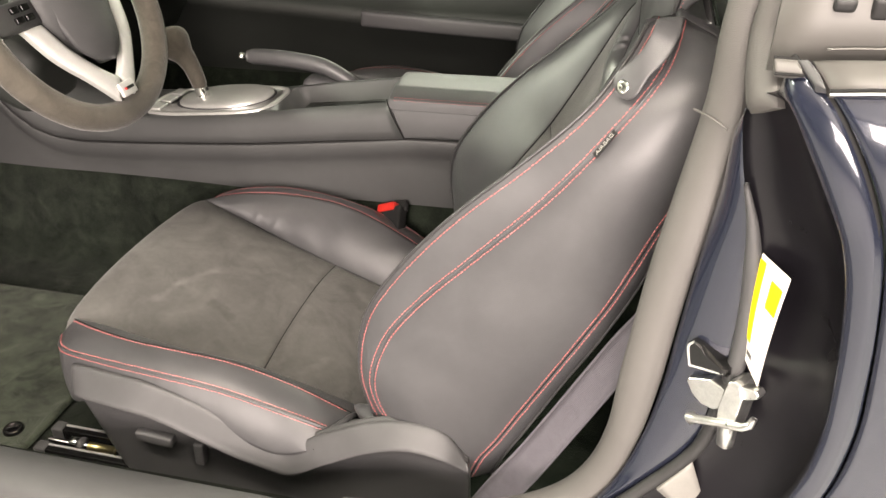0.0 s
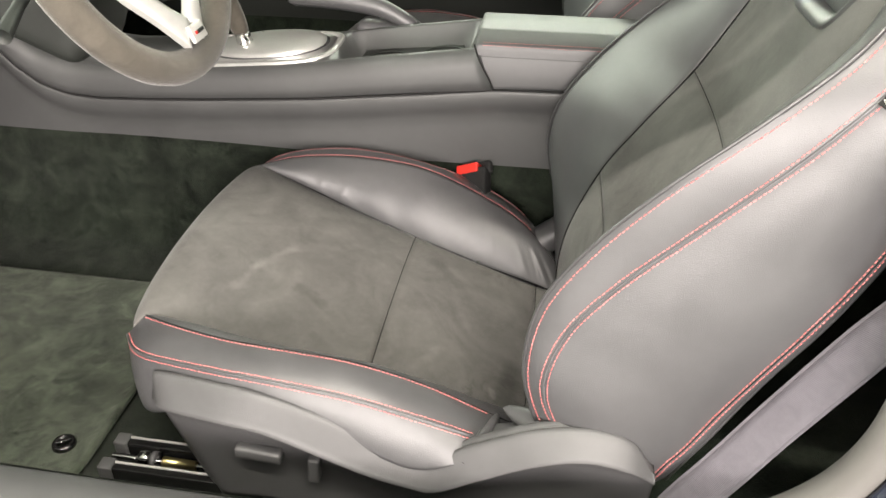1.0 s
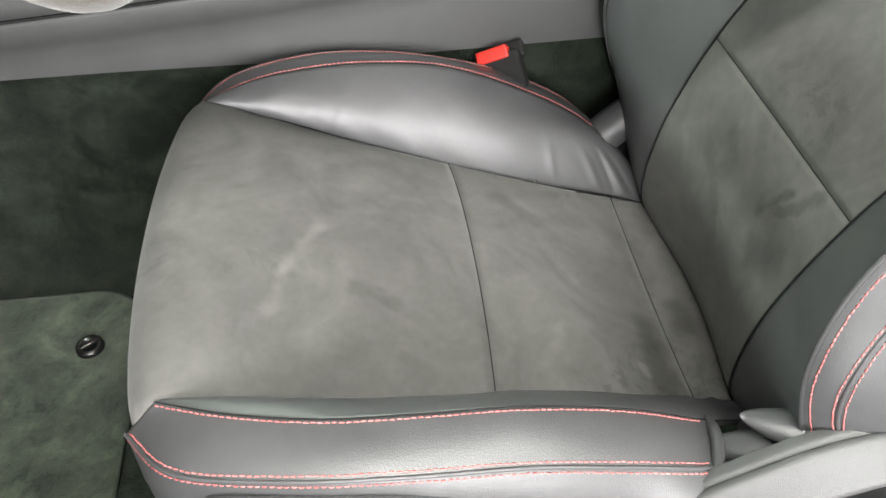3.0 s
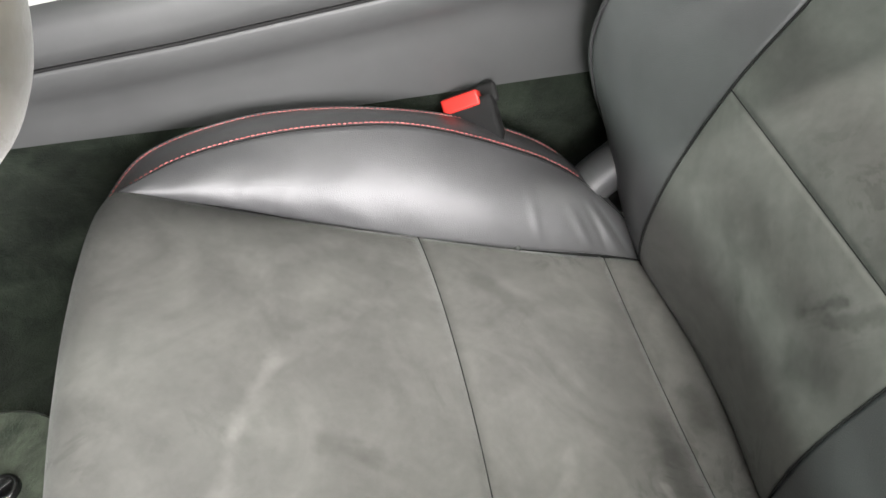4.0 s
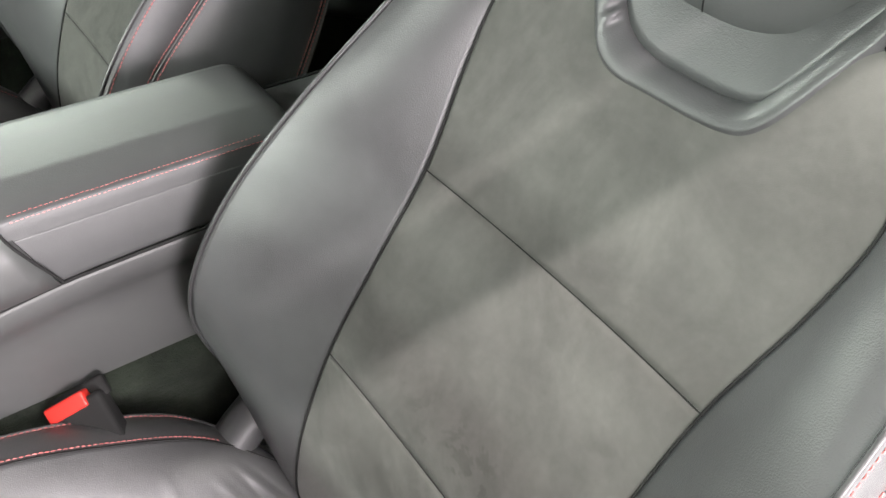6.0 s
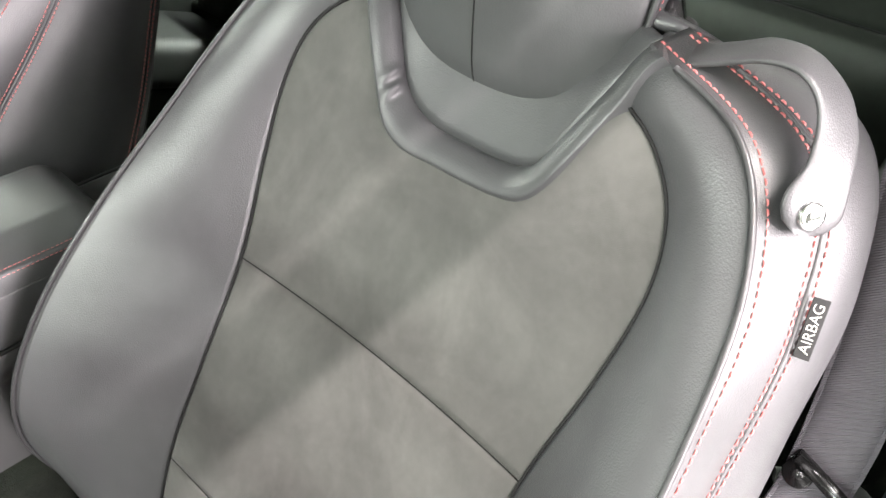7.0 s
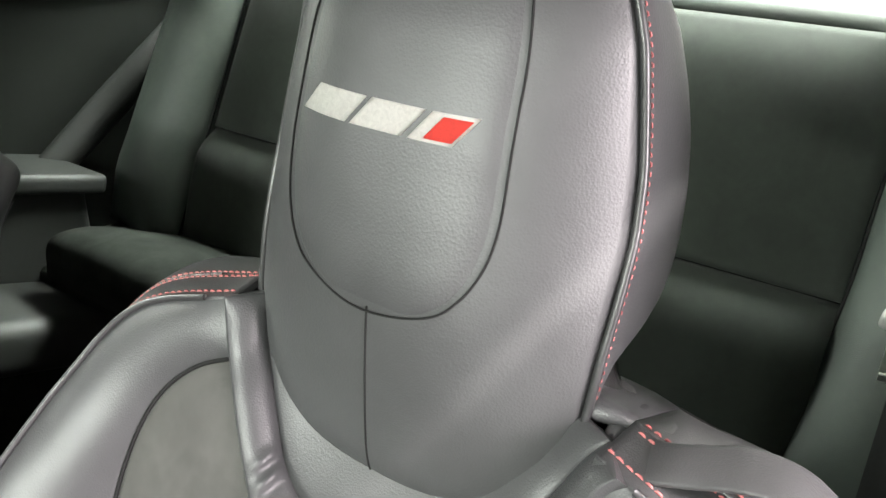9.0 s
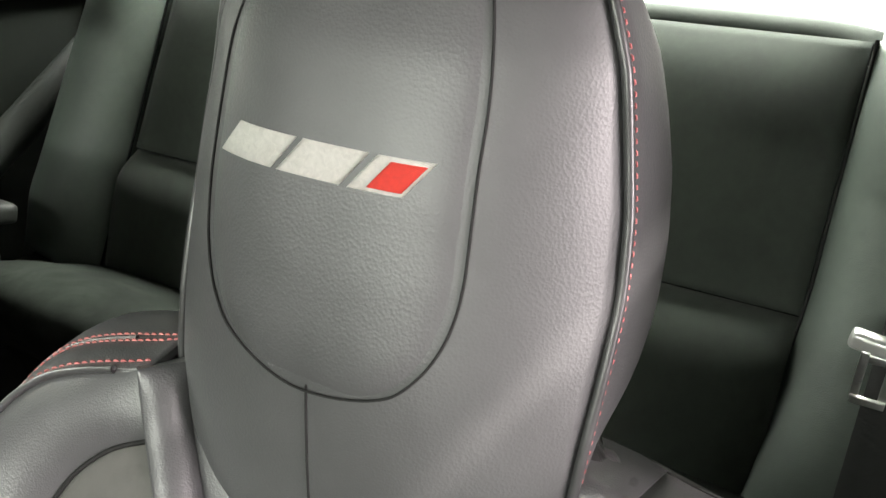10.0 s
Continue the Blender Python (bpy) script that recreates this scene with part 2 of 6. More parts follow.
BRASS = material("yellow_zinc", (0.62, 0.52, 0.26), 0.30, 1.0, spread=0.10, scale=60)
RUBBER = material("black_rubber", (0.018, 0.018, 0.018), 0.6, spread=0.15, scale=60)
WEBBING = material("grey_belt_webbing", (0.098, 0.092, 0.106), 0.78, spread=0.12, scale=50, bump=("weave", 240, 0.0005))
RED = material("red_button_plastic", (0.46, 0.020, 0.014), 0.45, spread=0.05, scale=60)
STICKER = material("white_sticker_paper", (0.80, 0.78, 0.72), 0.5, spread=0.03, scale=80)
YELLOW = material("yellow_sticker_print", (0.85, 0.62, 0.01), 0.5, spread=0.03, scale=80)
WHITE_THREAD = material("silver_embroidery", (0.62, 0.61, 0.57), 0.55, spread=0.12, scale=300, bump=("weave", 700, 0.0006))
RED_THREAD = material("red_embroidery", (0.68, 0.045, 0.03), 0.55, spread=0.12, scale=300, bump=("weave", 700, 0.0006))
TAG = material("black_woven_tag", (0.018, 0.018, 0.018), 0.7, spread=0.1, scale=300, bump=("weave", 1500, 0.0002))
WHEEL_SUEDE = material("grey_brown_wheel_suede", (0.074, 0.066, 0.054), 0.9, spread=0.2, scale=30, bump=("noise", 1400, 0.0004), sheen=0.3, spec=0.2)
HEADLINER = material("grey_headliner_cloth", (0.30, 0.30, 0.28), 0.95, spread=0.05, scale=30, bump=("noise", 900, 0.0005))
WALL = material("white_garage_wall", (0.32, 0.33, 0.31), 0.8, spread=0.05, scale=2)
CONCRETE = material("painted_garage_floor", (0.34, 0.34, 0.34), 0.5, spread=0.15, scale=3)


# ---------------------------------------------------------------- mesh helpers
def spl(pts, n):
    """n points evenly spaced along a smooth curve through pts."""
    p = np.array(pts, float)
    if len(p) == 2:
        return p[0] + (p[1] - p[0]) * np.linspace(0, 1, n)[:, None]
    t = np.r_[0, np.cumsum(np.maximum(1e-6, np.linalg.norm(np.diff(p, axis=0), axis=1)) ** 0.5)]
    m = np.gradient(p, t, axis=0)
    q = np.linspace(0, t[-1], max(400, n))
    i = np.clip(np.searchsorted(t, q, side="right") - 1, 0, len(t) - 2)
    h = (t[i + 1] - t[i])[:, None]
    s = ((q - t[i])[:, None]) / h
    c = (2 * s**3 - 3 * s**2 + 1) * p[i] + (s**3 - 2 * s**2 + s) * h * m[i] + (-2 * s**3 + 3 * s**2) * p[i + 1] + (s**3 - s**2) * h * m[i + 1]
    d = np.r_[0, np.cumsum(np.linalg.norm(np.diff(c, axis=0), axis=1))]
    e = np.linspace(0, d[-1], n)
    return np.stack([np.interp(e, d, c[:, k]) for k in range(3)], 1)


def ctl(pts, n):
    """Like spl, but evenly spaced in control points, so that matched curves loft straight."""
    p = np.array(pts, float)
    t = np.arange(len(p), dtype=float)
    m = np.gradient(p, axis=0)
    q = np.linspace(0, len(p) - 1, n)
    i = np.clip(q.astype(int), 0, len(p) - 2)
    s = (q - i)[:, None]
    return (2 * s**3 - 3 * s**2 + 1) * p[i] + (s**3 - 2 * s**2 + s) * m[i] + (-2 * s**3 + 3 * s**2) * p[i + 1] + (s**3 - s**2) * m[i + 1]


def root_of(ob):
    while ob.parent:
        ob = ob.parent
    return ob


def mesh_part(name, verts, faces, mat, parent=None, label="", smooth=True, kind=""):
    """One mesh object; verts in world metres, parented to a thing or a part of it."""
    me = bpy.data.meshes.new(name)
    v = np.array(verts, float)
    origin = np.array(root_of(parent).location) if parent else np.zeros(3)
    me.from_pydata((v - origin).tolist(), [], faces)
    me.materials.append(mat)
    if smooth:
        flags = [True] * len(me.polygons)
        for k in (faces.hem if isinstance(faces, Faces) else ()):
            flags[k] = False
        me.polygons.foreach_set("use_smooth", flags)
    me.update()
    ob = new(name, me)
    if parent:
        ob.parent = parent
    return tagged(ob, label, kind=kind)


def thing(name, at, label, category, group="", kind=""):
    ob = new(name)
    ob.location = at
    ob.empty_display_size = 0.05
    return tagged(ob, label, category, group, kind)


def grid_faces(nu, nv, close_u=False, close_v=False, flip=False, base=0):
    out = []
    for i in range(nu if close_u else nu - 1):
        for j in range(nv if close_v else nv - 1):
            a, b = base + i * nv + j, base + ((i + 1) % nu) * nv + j
            c, d = base + ((i + 1) % nu) * nv + (j + 1) % nv, base + i * nv + (j + 1) % nv
            out.append((a, d, c, b) if flip else (a, b, c, d))
    return out


def normals(g):
    du, dv = np.gradient(g, axis=0), np.gradient(g, axis=1)
    n = np.cross(du, dv)
    return n / np.maximum(1e-9, np.linalg.norm(n, axis=2, keepdims=True))


def puff(s, p):
    return 1 - np.abs(2 * s - 1) ** p


class Faces(list):
    """Faces of a panel, with the numbers of those in its turned-under hem."""
    hem = ()


def cushion_panel(g, toward, bulge=0.004, hem=0.006, pu=4.0, pv=8.0, crease=None):
    """A stuffed panel over the base grid g (nu, nv, 3): swells along its normal, edges tucked under;
    crease(u, v) adds folds along the normal."""
    nu, nv = g.shape[:2]
    n = normals(g)
    sign = 1.0 if (n.reshape(-1, 3) @ np.array(toward, float)).sum() > 0 else -1.0
    n = n * sign
    f = np.minimum(1, puff(np.linspace(0, 1, nu), pu))[:, None] * np.minimum(1, puff(np.linspace(0, 1, nv), pv))[None, :]
    lift = bulge * f
    if crease:
        lift = lift + crease(np.linspace(0, 1, nu)[:, None], np.linspace(0, 1, nv)[None, :]) * f ** 0.5
    top = g + n * lift[..., None]
    full = np.zeros((nu + 2, nv + 2, 3))
    full[1:-1, 1:-1] = top
    full[0, 1:-1], full[-1, 1:-1] = top[0] - n[0] * hem, top[-1] - n[-1] * hem
    full[1:-1, 0], full[1:-1, -1] = top[:, 0] - n[:, 0] * hem, top[:, -1] - n[:, -1] * hem
    for a, b, c, d in ((0, 0, 0, 1), (0, -1, 0, -2), (-1, 0, -1, 1), (-1, -1, -1, -2)):
        full[a, b] = full[c, d]
    faces = Faces(grid_faces(nu + 2, nv + 2, flip=sign < 0))
    faces.hem = [i * (nv + 1) + j for i in range(nu + 1) for j in range(nv + 1) if i in (0, nu) or j in (0, nv)]
    return full.reshape(-1, 3), faces


def stuffed(name, g, toward, bulge, hem, pu, pv, mat, parent, label="", crease=None):
    """A stuffed panel as a mesh part, with its surface grid and normals for the sewing."""
    v, f = cushion_panel(g, toward, bulge, hem, pu, pv, crease)
    nu, nv = g.shape[:2]
    top = v.reshape(nu + 2, nv + 2, 3)[1:-1, 1:-1]
    n = normals(top)
    if (n.reshape(-1, 3) @ np.array(toward, float)).sum() < 0:
        n = -n
    return mesh_part(name, v, f, mat, parent, label), top, n


def edge_run(top, n, edge, dist):
    """A line on the surface at dist from its first (0) or last (-1) long edge, with the normals there."""
    t, m = (top, n) if edge == 0 else (top[::-1], n[::-1])
    seg = np.linalg.norm(np.diff(t, axis=0), axis=2)
    d = np.concatenate([np.zeros((1, t.shape[1])), np.cumsum(seg, axis=0)])
    p = np.zeros((t.shape[1], 3))
    o = np.zeros((t.shape[1], 3))
    for j in range(t.shape[1]):
        for k in range(3):
            p[j, k] = np.interp(min(dist, d[-1, j] * 0.45), d[:, j], t[:, j, k])
            o[j, k] = np.interp(min(dist, d[-1, j] * 0.45), d[:, j], m[:, j, k])
    return p, o


def between(a, b, nu, sag=None):
    """Base grid between two curves of the same length."""
    u = np.linspace(0, 1, nu)[:, None, None]
    g = a[None] * (1 - u) + b[None] * u
    if sag is not None:
        g = g + np.array(sag)[None, None] * (4 * u * (1 - u))
    return g


def tube_mesh(path, radius, sides=8, flat=1.0, closed=False):
    """A round cord along the path (n, 3)."""
    p = np.array(path, float)
    n = len(p)
    t = np.gradient(p, axis=0)
    t /= np.maximum(1e-9, np.linalg.norm(t, axis=1, keepdims=True))
    r = np.broadcast_to(np.array(radius, float), (n,))
    ref = np.array([0.0, 0.0, 1.0]) if abs(t[0][2]) < 0.9 else np.array([0.0, 1.0, 0.0])
    s = np.cross(t[0], ref)
    s /= np.linalg.norm(s)
    rows = []
    for k in range(n):
        s = s - t[k] * (s @ t[k])
        s /= np.linalg.norm(s)
        w = np.cross(t[k], s)
        a = np.linspace(0, 2 * math.pi, sides, endpoint=False)
        rows.append(p[k] + r[k] * (np.cos(a)[:, None] * s + flat * np.sin(a)[:, None] * w))
    v = np.concatenate(rows)
    f = grid_faces(n, sides, close_u=closed, close_v=True)
    if not closed:
        f += [tuple(range(sides))[::-1], tuple(range((n - 1) * sides, n * sides))]
    return v, f


def cord(name, path, radius, mat, parent, label="", sides=8):
    v, f = tube_mesh(path, radius, sides)
    return mesh_part(name, v, f, mat, parent, label)


def stitch_line(path, parent, out, gap=0.0053, length=0.0042, radius=0.00070, mat=None, lift=0.0006, label="row of red stitches"):
    """Single stitches along the path, lifted along the directions out; one joined mesh."""
    p = np.array(path, float)
    o = np.array(out, float)
    if o.ndim == 1:
        o = np.broadcast_to(o, p.shape)
    d = np.r_[0, np.cumsum(np.linalg.norm(np.diff(p, axis=0), axis=1))]
    verts, faces = [], []
    ring = [(math.cos(a), math.sin(a)) for a in (0, math.pi / 3, 2 * math.pi / 3, math.pi, 4 * math.pi / 3, 5 * math.pi / 3)]
    for s in np.arange(gap * 0.5, d[-1] - length, gap):
        e = s + length * (0.92 + 0.16 * random.random())
        mids = [np.array([np.interp(s + (e - s) * q, d, p[:, k]) for k in range(3)]) for q in (0, 0.25, 0.75, 1)]
        no = np.array([np.interp(s, d, o[:, k]) for k in range(3)])
        no /= max(1e-9, np.linalg.norm(no))
        ax = mids[-1] - mids[0]
        ax /= max(1e-9, np.linalg.norm(ax))
        sd = np.cross(ax, no)
        sd /= max(1e-9, np.linalg.norm(sd))
        skew = sd * random.uniform(-0.00025, 0.00025)
        base = len(verts)
        for q, (m, rr, up) in enumerate(zip(mids, (0.45, 1, 1, 0.45), (-0.4, 1, 1, -0.4))):
            for ca, sa in ring:
                verts.append(m + skew + no * (lift * up) + radius * rr * (ca * sd + sa * no))
        faces += grid_faces(4, 6, close_v=True, base=base)
        faces += [tuple(range(base + 5, base - 1, -1)), tuple(range(base + 18, base + 24))]
    return mesh_part("stitching", verts, faces, mat or THREAD, parent, label, kind="stuff")


def block(name, size, m, mat, parent=None, label="", bevel=0.004, segs=3, taper=1.0, kind=""):
    """A bevelled block of that size, at pose m; taper shrinks its top."""
    bm = bmesh.new()
    bmesh.ops.create_cube(bm, size=1.0)
    for v in bm.verts:
        k = taper if v.co.z > 0 else 1.0
        v.co = Vector((v.co.x * size[0] * k, v.co.y * size[1] * k, v.co.z * size[2]))
    if bevel > 0:
        bmesh.ops.bevel(bm, geom=list(bm.edges), offset=min(bevel, min(size) * 0.45), segments=segs, profile=0.6, affect="EDGES")
    bm.transform(m)
    v = [x.co[:] for x in bm.verts]
    f = [[y.index for y in x.verts] for x in bm.faces]
    bm.free()
    return mesh_part(name, v, f, mat, parent, label, kind=kind)


def axes_pose(at, x_axis, z_axis):
    """A pose with its x along x_axis and its z near z_axis."""
    x = Vector(x_axis).normalized()
    y = Vector(z_axis).cross(x).normalized()
    z = x.cross(y)
    m = Matrix((x, y, z)).transposed().to_4x4()
    m.translation = Vector(at)
    return m


def lathe(name, profile, m, mat, parent=None, label="", sides=24):
    """Turned shape: profile of (radius, height) about the pose's z."""
    rows = []
    for r, h in profile:
        for k in range(sides):
            a = 2 * math.pi * k / sides
            rows.append((m @ Vector((r * math.cos(a), r * math.sin(a), h)))[:])
    f = grid_faces(len(profile), sides, close_v=True)
    return mesh_part(name, rows, f, mat, parent, label)


def extrude_xz(name, outline, y0, y1, mat, parent=None, label="", kind="", bevel=0.0):
    """A slab: outline of (x, z), between y0 and y1."""
    bm = bmesh.new()
    vs = [bm.verts.new((x, y0, z)) for x, z in outline]
    fc = bm.faces.new(vs)
    ex = bmesh.ops.extrude_face_region(bm, geom=[fc])
    bmesh.ops.translate(bm, vec=(0, y1 - y0, 0), verts=[g for g in ex["geom"] if isinstance(g, bmesh.types.BMVert)])
    if bevel:
        bmesh.ops.bevel(bm, geom=list(bm.edges), offset=bevel, segments=2, affect="EDGES")
    bmesh.ops.recalc_face_normals(bm, faces=list(bm.faces))
    v = [x.co[:] for x in bm.verts]
    f = [[y.index for y in x.verts] for x in bm.faces]
    bm.free()
    return mesh_part(name, v, f, mat, parent, label, smooth=False, kind=kind)


# ---------------------------------------------------------------- the front seat
YC = 1.085   # the seat's middle line
YH = 1.097   # the headrest's middle line


def side(curve, s, outer=False):
    """Half-seat control points (x, off-centre, z) as world points on side s (-1 door side, 1 tunnel side)."""
    c = np.array(curve, float)
    if outer:   # the flanks sit a little towards the tunnel above the waist
        c[:, 1] += np.interp(c[:, 2], [0.2, 0.29, 0.365, 0.436, 0.51, 0.578, 0.64, 0.70], [0.008, 0.011, 0.002, 0.001, -0.010, -0.009, -0.004, 0.0]) if s > 0 else -0.008 * np.clip((c[:, 2] - 0.36) / 0.12, 0, 1)
    if curve is B_IN and s < 0:   # the insert is cut wider towards the door near the waist
        c[:, 1] += np.interp(c[:, 2], [0.1, 0.2, 0.34, 0.5], [0.006, 0.012, 0.012, 0.0])
    return np.stack([c[:, 0], YC + s * c[:, 1], c[:, 2]], 1)


# backrest: matched control curves from the bottom to the shoulder
B_MID = [(-0.206, 0, 0.035), (-0.224, 0, 0.090), (-0.222, 0, 0.20), (-0.196, 0, 0.306), (-0.138, 0, 0.388), (-0.079, 0, 0.462), (-0.034, 0, 0.535), (-0.010, 0, 0.595), (0.008, 0, 0.64), (0.020, 0, 0.667), (0.030, 0, 0.685)]
B_IN = [(-0.214, 0.146, 0.035), (-0.244, 0.144, 0.095), (-0.239, 0.139, 0.20), (-0.200, 0.141, 0.31), (-0.150, 0.145, 0.39), (-0.092, 0.152, 0.472), (-0.048, 0.167, 0.545), (-0.018, 0.172, 0.60), (0.002, 0.162, 0.64), (0.016, 0.138, 0.667), (0.027, 0.106, 0.682)]
B_PIPE = [(-0.215, 0.262, 0.085), (-0.238, 0.270, 0.15), (-0.268, 0.270, 0.225), (-0.280, 0.266, 0.29), (-0.268, 0.260, 0.365), (-0.224, 0.258, 0.436), (-0.160, 0.258, 0.510), (-0.085, 0.248, 0.578), (-0.020, 0.230, 0.640), (0.018, 0.192, 0.690), (0.036, 0.120, 0.714)]
B_SEAM = [(-0.180, 0.266, 0.135), (-0.200, 0.272, 0.18), (-0.240, 0.282, 0.215), (-0.258, 0.284, 0.275), (-0.240, 0.274, 0.340), (-0.195, 0.268, 0.400), (-0.135, 0.266, 0.462), (-0.060, 0.262, 0.540), (0.000, 0.255, 0.615), (0.050, 0.222, 0.680), (0.068, 0.125, 0.716)]
B_REAR = [(-0.130, 0.280, 0.130), (-0.115, 0.285, 0.175), (-0.095, 0.280, 0.205), (-0.068, 0.270, 0.250), (-0.040, 0.265, 0.300), (-0.005, 0.262, 0.365), (0.030, 0.258, 0.430), (0.068, 0.252, 0.520), (0.105, 0.245, 0.600), (0.135, 0.212, 0.661), (0.145, 0.125, 0.677)]
B_BACK = [(-0.075, 0.270, 0.110), (-0.06, 0.27, 0.15), (-0.04, 0.265, 0.19), (-0.015, 0.255, 0.235), (0.01, 0.25, 0.285), (0.045, 0.248, 0.35), (0.075, 0.245, 0.42), (0.11, 0.24, 0.51), (0.145, 0.235, 0.59), (0.165, 0.205, 0.642), (0.17, 0.125, 0.654)]

B_BACK = [(r[0] + (k[0] - r[0]) * 0.5, r[1] - 0.026, r[2] + (k[2] - r[2]) * 0.5) for r, k in zip(B_REAR[:9], B_BACK[:9])] + B_BACK[9:]

# cushion: matched control curves from the front to the back
C_MID = [(-0.762, 0, 0.11), (-0.786, 0, 0.16), (-0.797, 0, 0.205), (-0.789, 0, 0.235), (-0.760, 0, 0.247), (-0.700, 0, 0.234), (-0.600, 0, 0.201), (-0.482, 0, 0.166), (-0.380, 0, 0.118), (-0.275, 0, 0.066), (-0.196, 0, 0.050)]
C_IN = [(-0.755, 0.205, 0.11), (-0.780, 0.210, 0.16), (-0.783, 0.208, 0.205), (-0.772, 0.206, 0.230), (-0.751, 0.203, 0.237), (-0.690, 0.198, 0.213), (-0.600, 0.190, 0.178), (-0.486, 0.176, 0.142), (-0.380, 0.166, 0.108), (-0.278, 0.158, 0.078), (-0.196, 0.158, 0.056)]
C_EDGE = [(-0.764, 0.199, 0.236), (-0.673, 0.196, 0.207), (-0.600, 0.190, 0.177), (-0.524, 0.180, 0.152), (-0.446, 0.170, 0.128), (-0.364, 0.165, 0.103), (-0.285, 0.158, 0.084), (-0.222, 0.152, 0.064)]
C_RIDGE = [(-0.760, 0.204, 0.239), (-0.700, 0.228, 0.247), (-0.630, 0.242, 0.248), (-0.560, 0.245, 0.246), (-0.480, 0.242, 0.236), (-0.395, 0.234, 0.205), (-0.308, 0.224, 0.156), (-0.236, 0.190, 0.092)]
C_SEAM = [(-0.790, 0.209, 0.207), (-0.742, 0.262, 0.229), (-0.655, 0.285, 0.239), (-0.570, 0.290, 0.236), (-0.480, 0.286, 0.222), (-0.405, 0.280, 0.200), (-0.326, 0.268, 0.162), (-0.262, 0.235, 0.112)]
C_LOW = [(-0.793, 0.211, 0.138), (-0.750, 0.262, 0.129), (-0.645, 0.290, 0.185), (-0.560, 0.297, 0.190), (-0.475, 0.296, 0.170), (-0.400, 0.294, 0.145), (-0.325, 0.290, 0.120), (-0.262, 0.268, 0.080)]

# on the door side the bolster ends in a flap that hangs over the shield
FLAP_SEAM = C_SEAM[:5] + [(-0.408, 0.284, 0.203), (-0.343, 0.281, 0.182), (-0.300, 0.266, 0.152)]
FLAP_LOW = C_LOW[:3] + [(-0.560, 0.303, 0.190), (-0.475, 0.309, 0.172), (-0.402, 0.313, 0.147), (-0.347, 0.310, 0.160), (-0.318, 0.290, 0.170)]

# side shield
S_TOP = [(-0.727, 0.270, 0.196), (-0.706, 0.287, 0.222), (-0.610, 0.302, 0.228), (-0.560, 0.304, 0.220), (-0.510, 0.305, 0.204), (-0.455, 0.305, 0.180), (-0.405, 0.305, 0.160), (-0.374, 0.305, 0.158), (-0.325, 0.303, 0.186), (-0.260, 0.300, 0.216), (-0.205, 0.300, 0.228), (-0.158, 0.302, 0.219), (-0.128, 0.304, 0.180)]
S_BREAK = [(-0.728, 0.278, 0.178), (-0.698, 0.306, 0.192), (-0.630, 0.320, 0.197), (-0.570, 0.321, 0.188), (-0.512, 0.321, 0.166), (-0.455, 0.321, 0.143), (-0.405, 0.321, 0.130), (-0.370, 0.321, 0.128), (-0.320, 0.321, 0.158), (-0.260, 0.321, 0.192), (-0.205, 0.320, 0.208), (-0.155, 0.317, 0.198), (-0.126, 0.306, 0.173)]
S_LOW = [(-0.672, 0.280, 0.02), (-0.650, 0.292, 0.02), (-0.600, 0.290, 0.02), (-0.555, 0.292, 0.02), (-0.505, 0.292, 0.02), (-0.455, 0.292, 0.02), (-0.405, 0.292, 0.02), (-0.370, 0.292, 0.02), (-0.320, 0.292, 0.02), (-0.260, 0.292, 0.02), (-0.205, 0.292, 0.02), (-0.160, 0.290, 0.02), (-0.128, 0.284, 0.02)]


def across(mid, edge, n_v, n_u, power=2.0):
    """Grid from door side to tunnel side over a middle curve and its edge curve."""
    m, a, b = ctl(side(mid, 0), n_v), ctl(side(edge, -1), n_v), ctl(side(edge, 1), n_v)
    u = np.linspace(-1, 1, n_u)
    rows = []
    for k in u:
        e = a if k < 0 else b
        w = abs(k) ** power
        r = m + (e - m) * w
        r[:, 1] = m[:, 1] + (e[:, 1] - m[:, 1]) * abs(k)
        rows.append(r)
    return np.array(rows)


def seam_groove(path, parent, radius=0.0011):
    return cord("seam", path, radius, CORD, parent, sides=6)


def sewn(run, parent):
    """Arguments of stitch_line for a run on a panel."""
    return run[0], parent, run[1]


def bolster_creases(u, v):
    """Gathers at the rear end of a thigh bolster and slack waves along it."""
    out = 0.0003 * np.sin(21 * v + 3 * u) * np.sin(math.pi * u) + 0.0003 * np.sin(47 * v + 2.5 * np.sin(5 * u))
    for at, lean, h, w, low in ((0.735, 0.02, 0.0012, 0.008, 0.6), (0.845, -0.05, 0.0030, 0.010, 0.5), (0.885, -0.04, -0.0022, 0.008, 0.55), (0.915, -0.07, 0.0034, 0.011, 0.6), (0.95, -0.08, -0.0026, 0.009, 0.7), (0.17, 0.10, 0.0013, 0.010, 0.5), (0.24, 0.12, 0.0010, 0.010, 0.55)):
        out = out + h * np.exp(-((v - at - lean * u) / w) ** 2) * np.clip(1.25 - u / low, 0, 1)
    return out


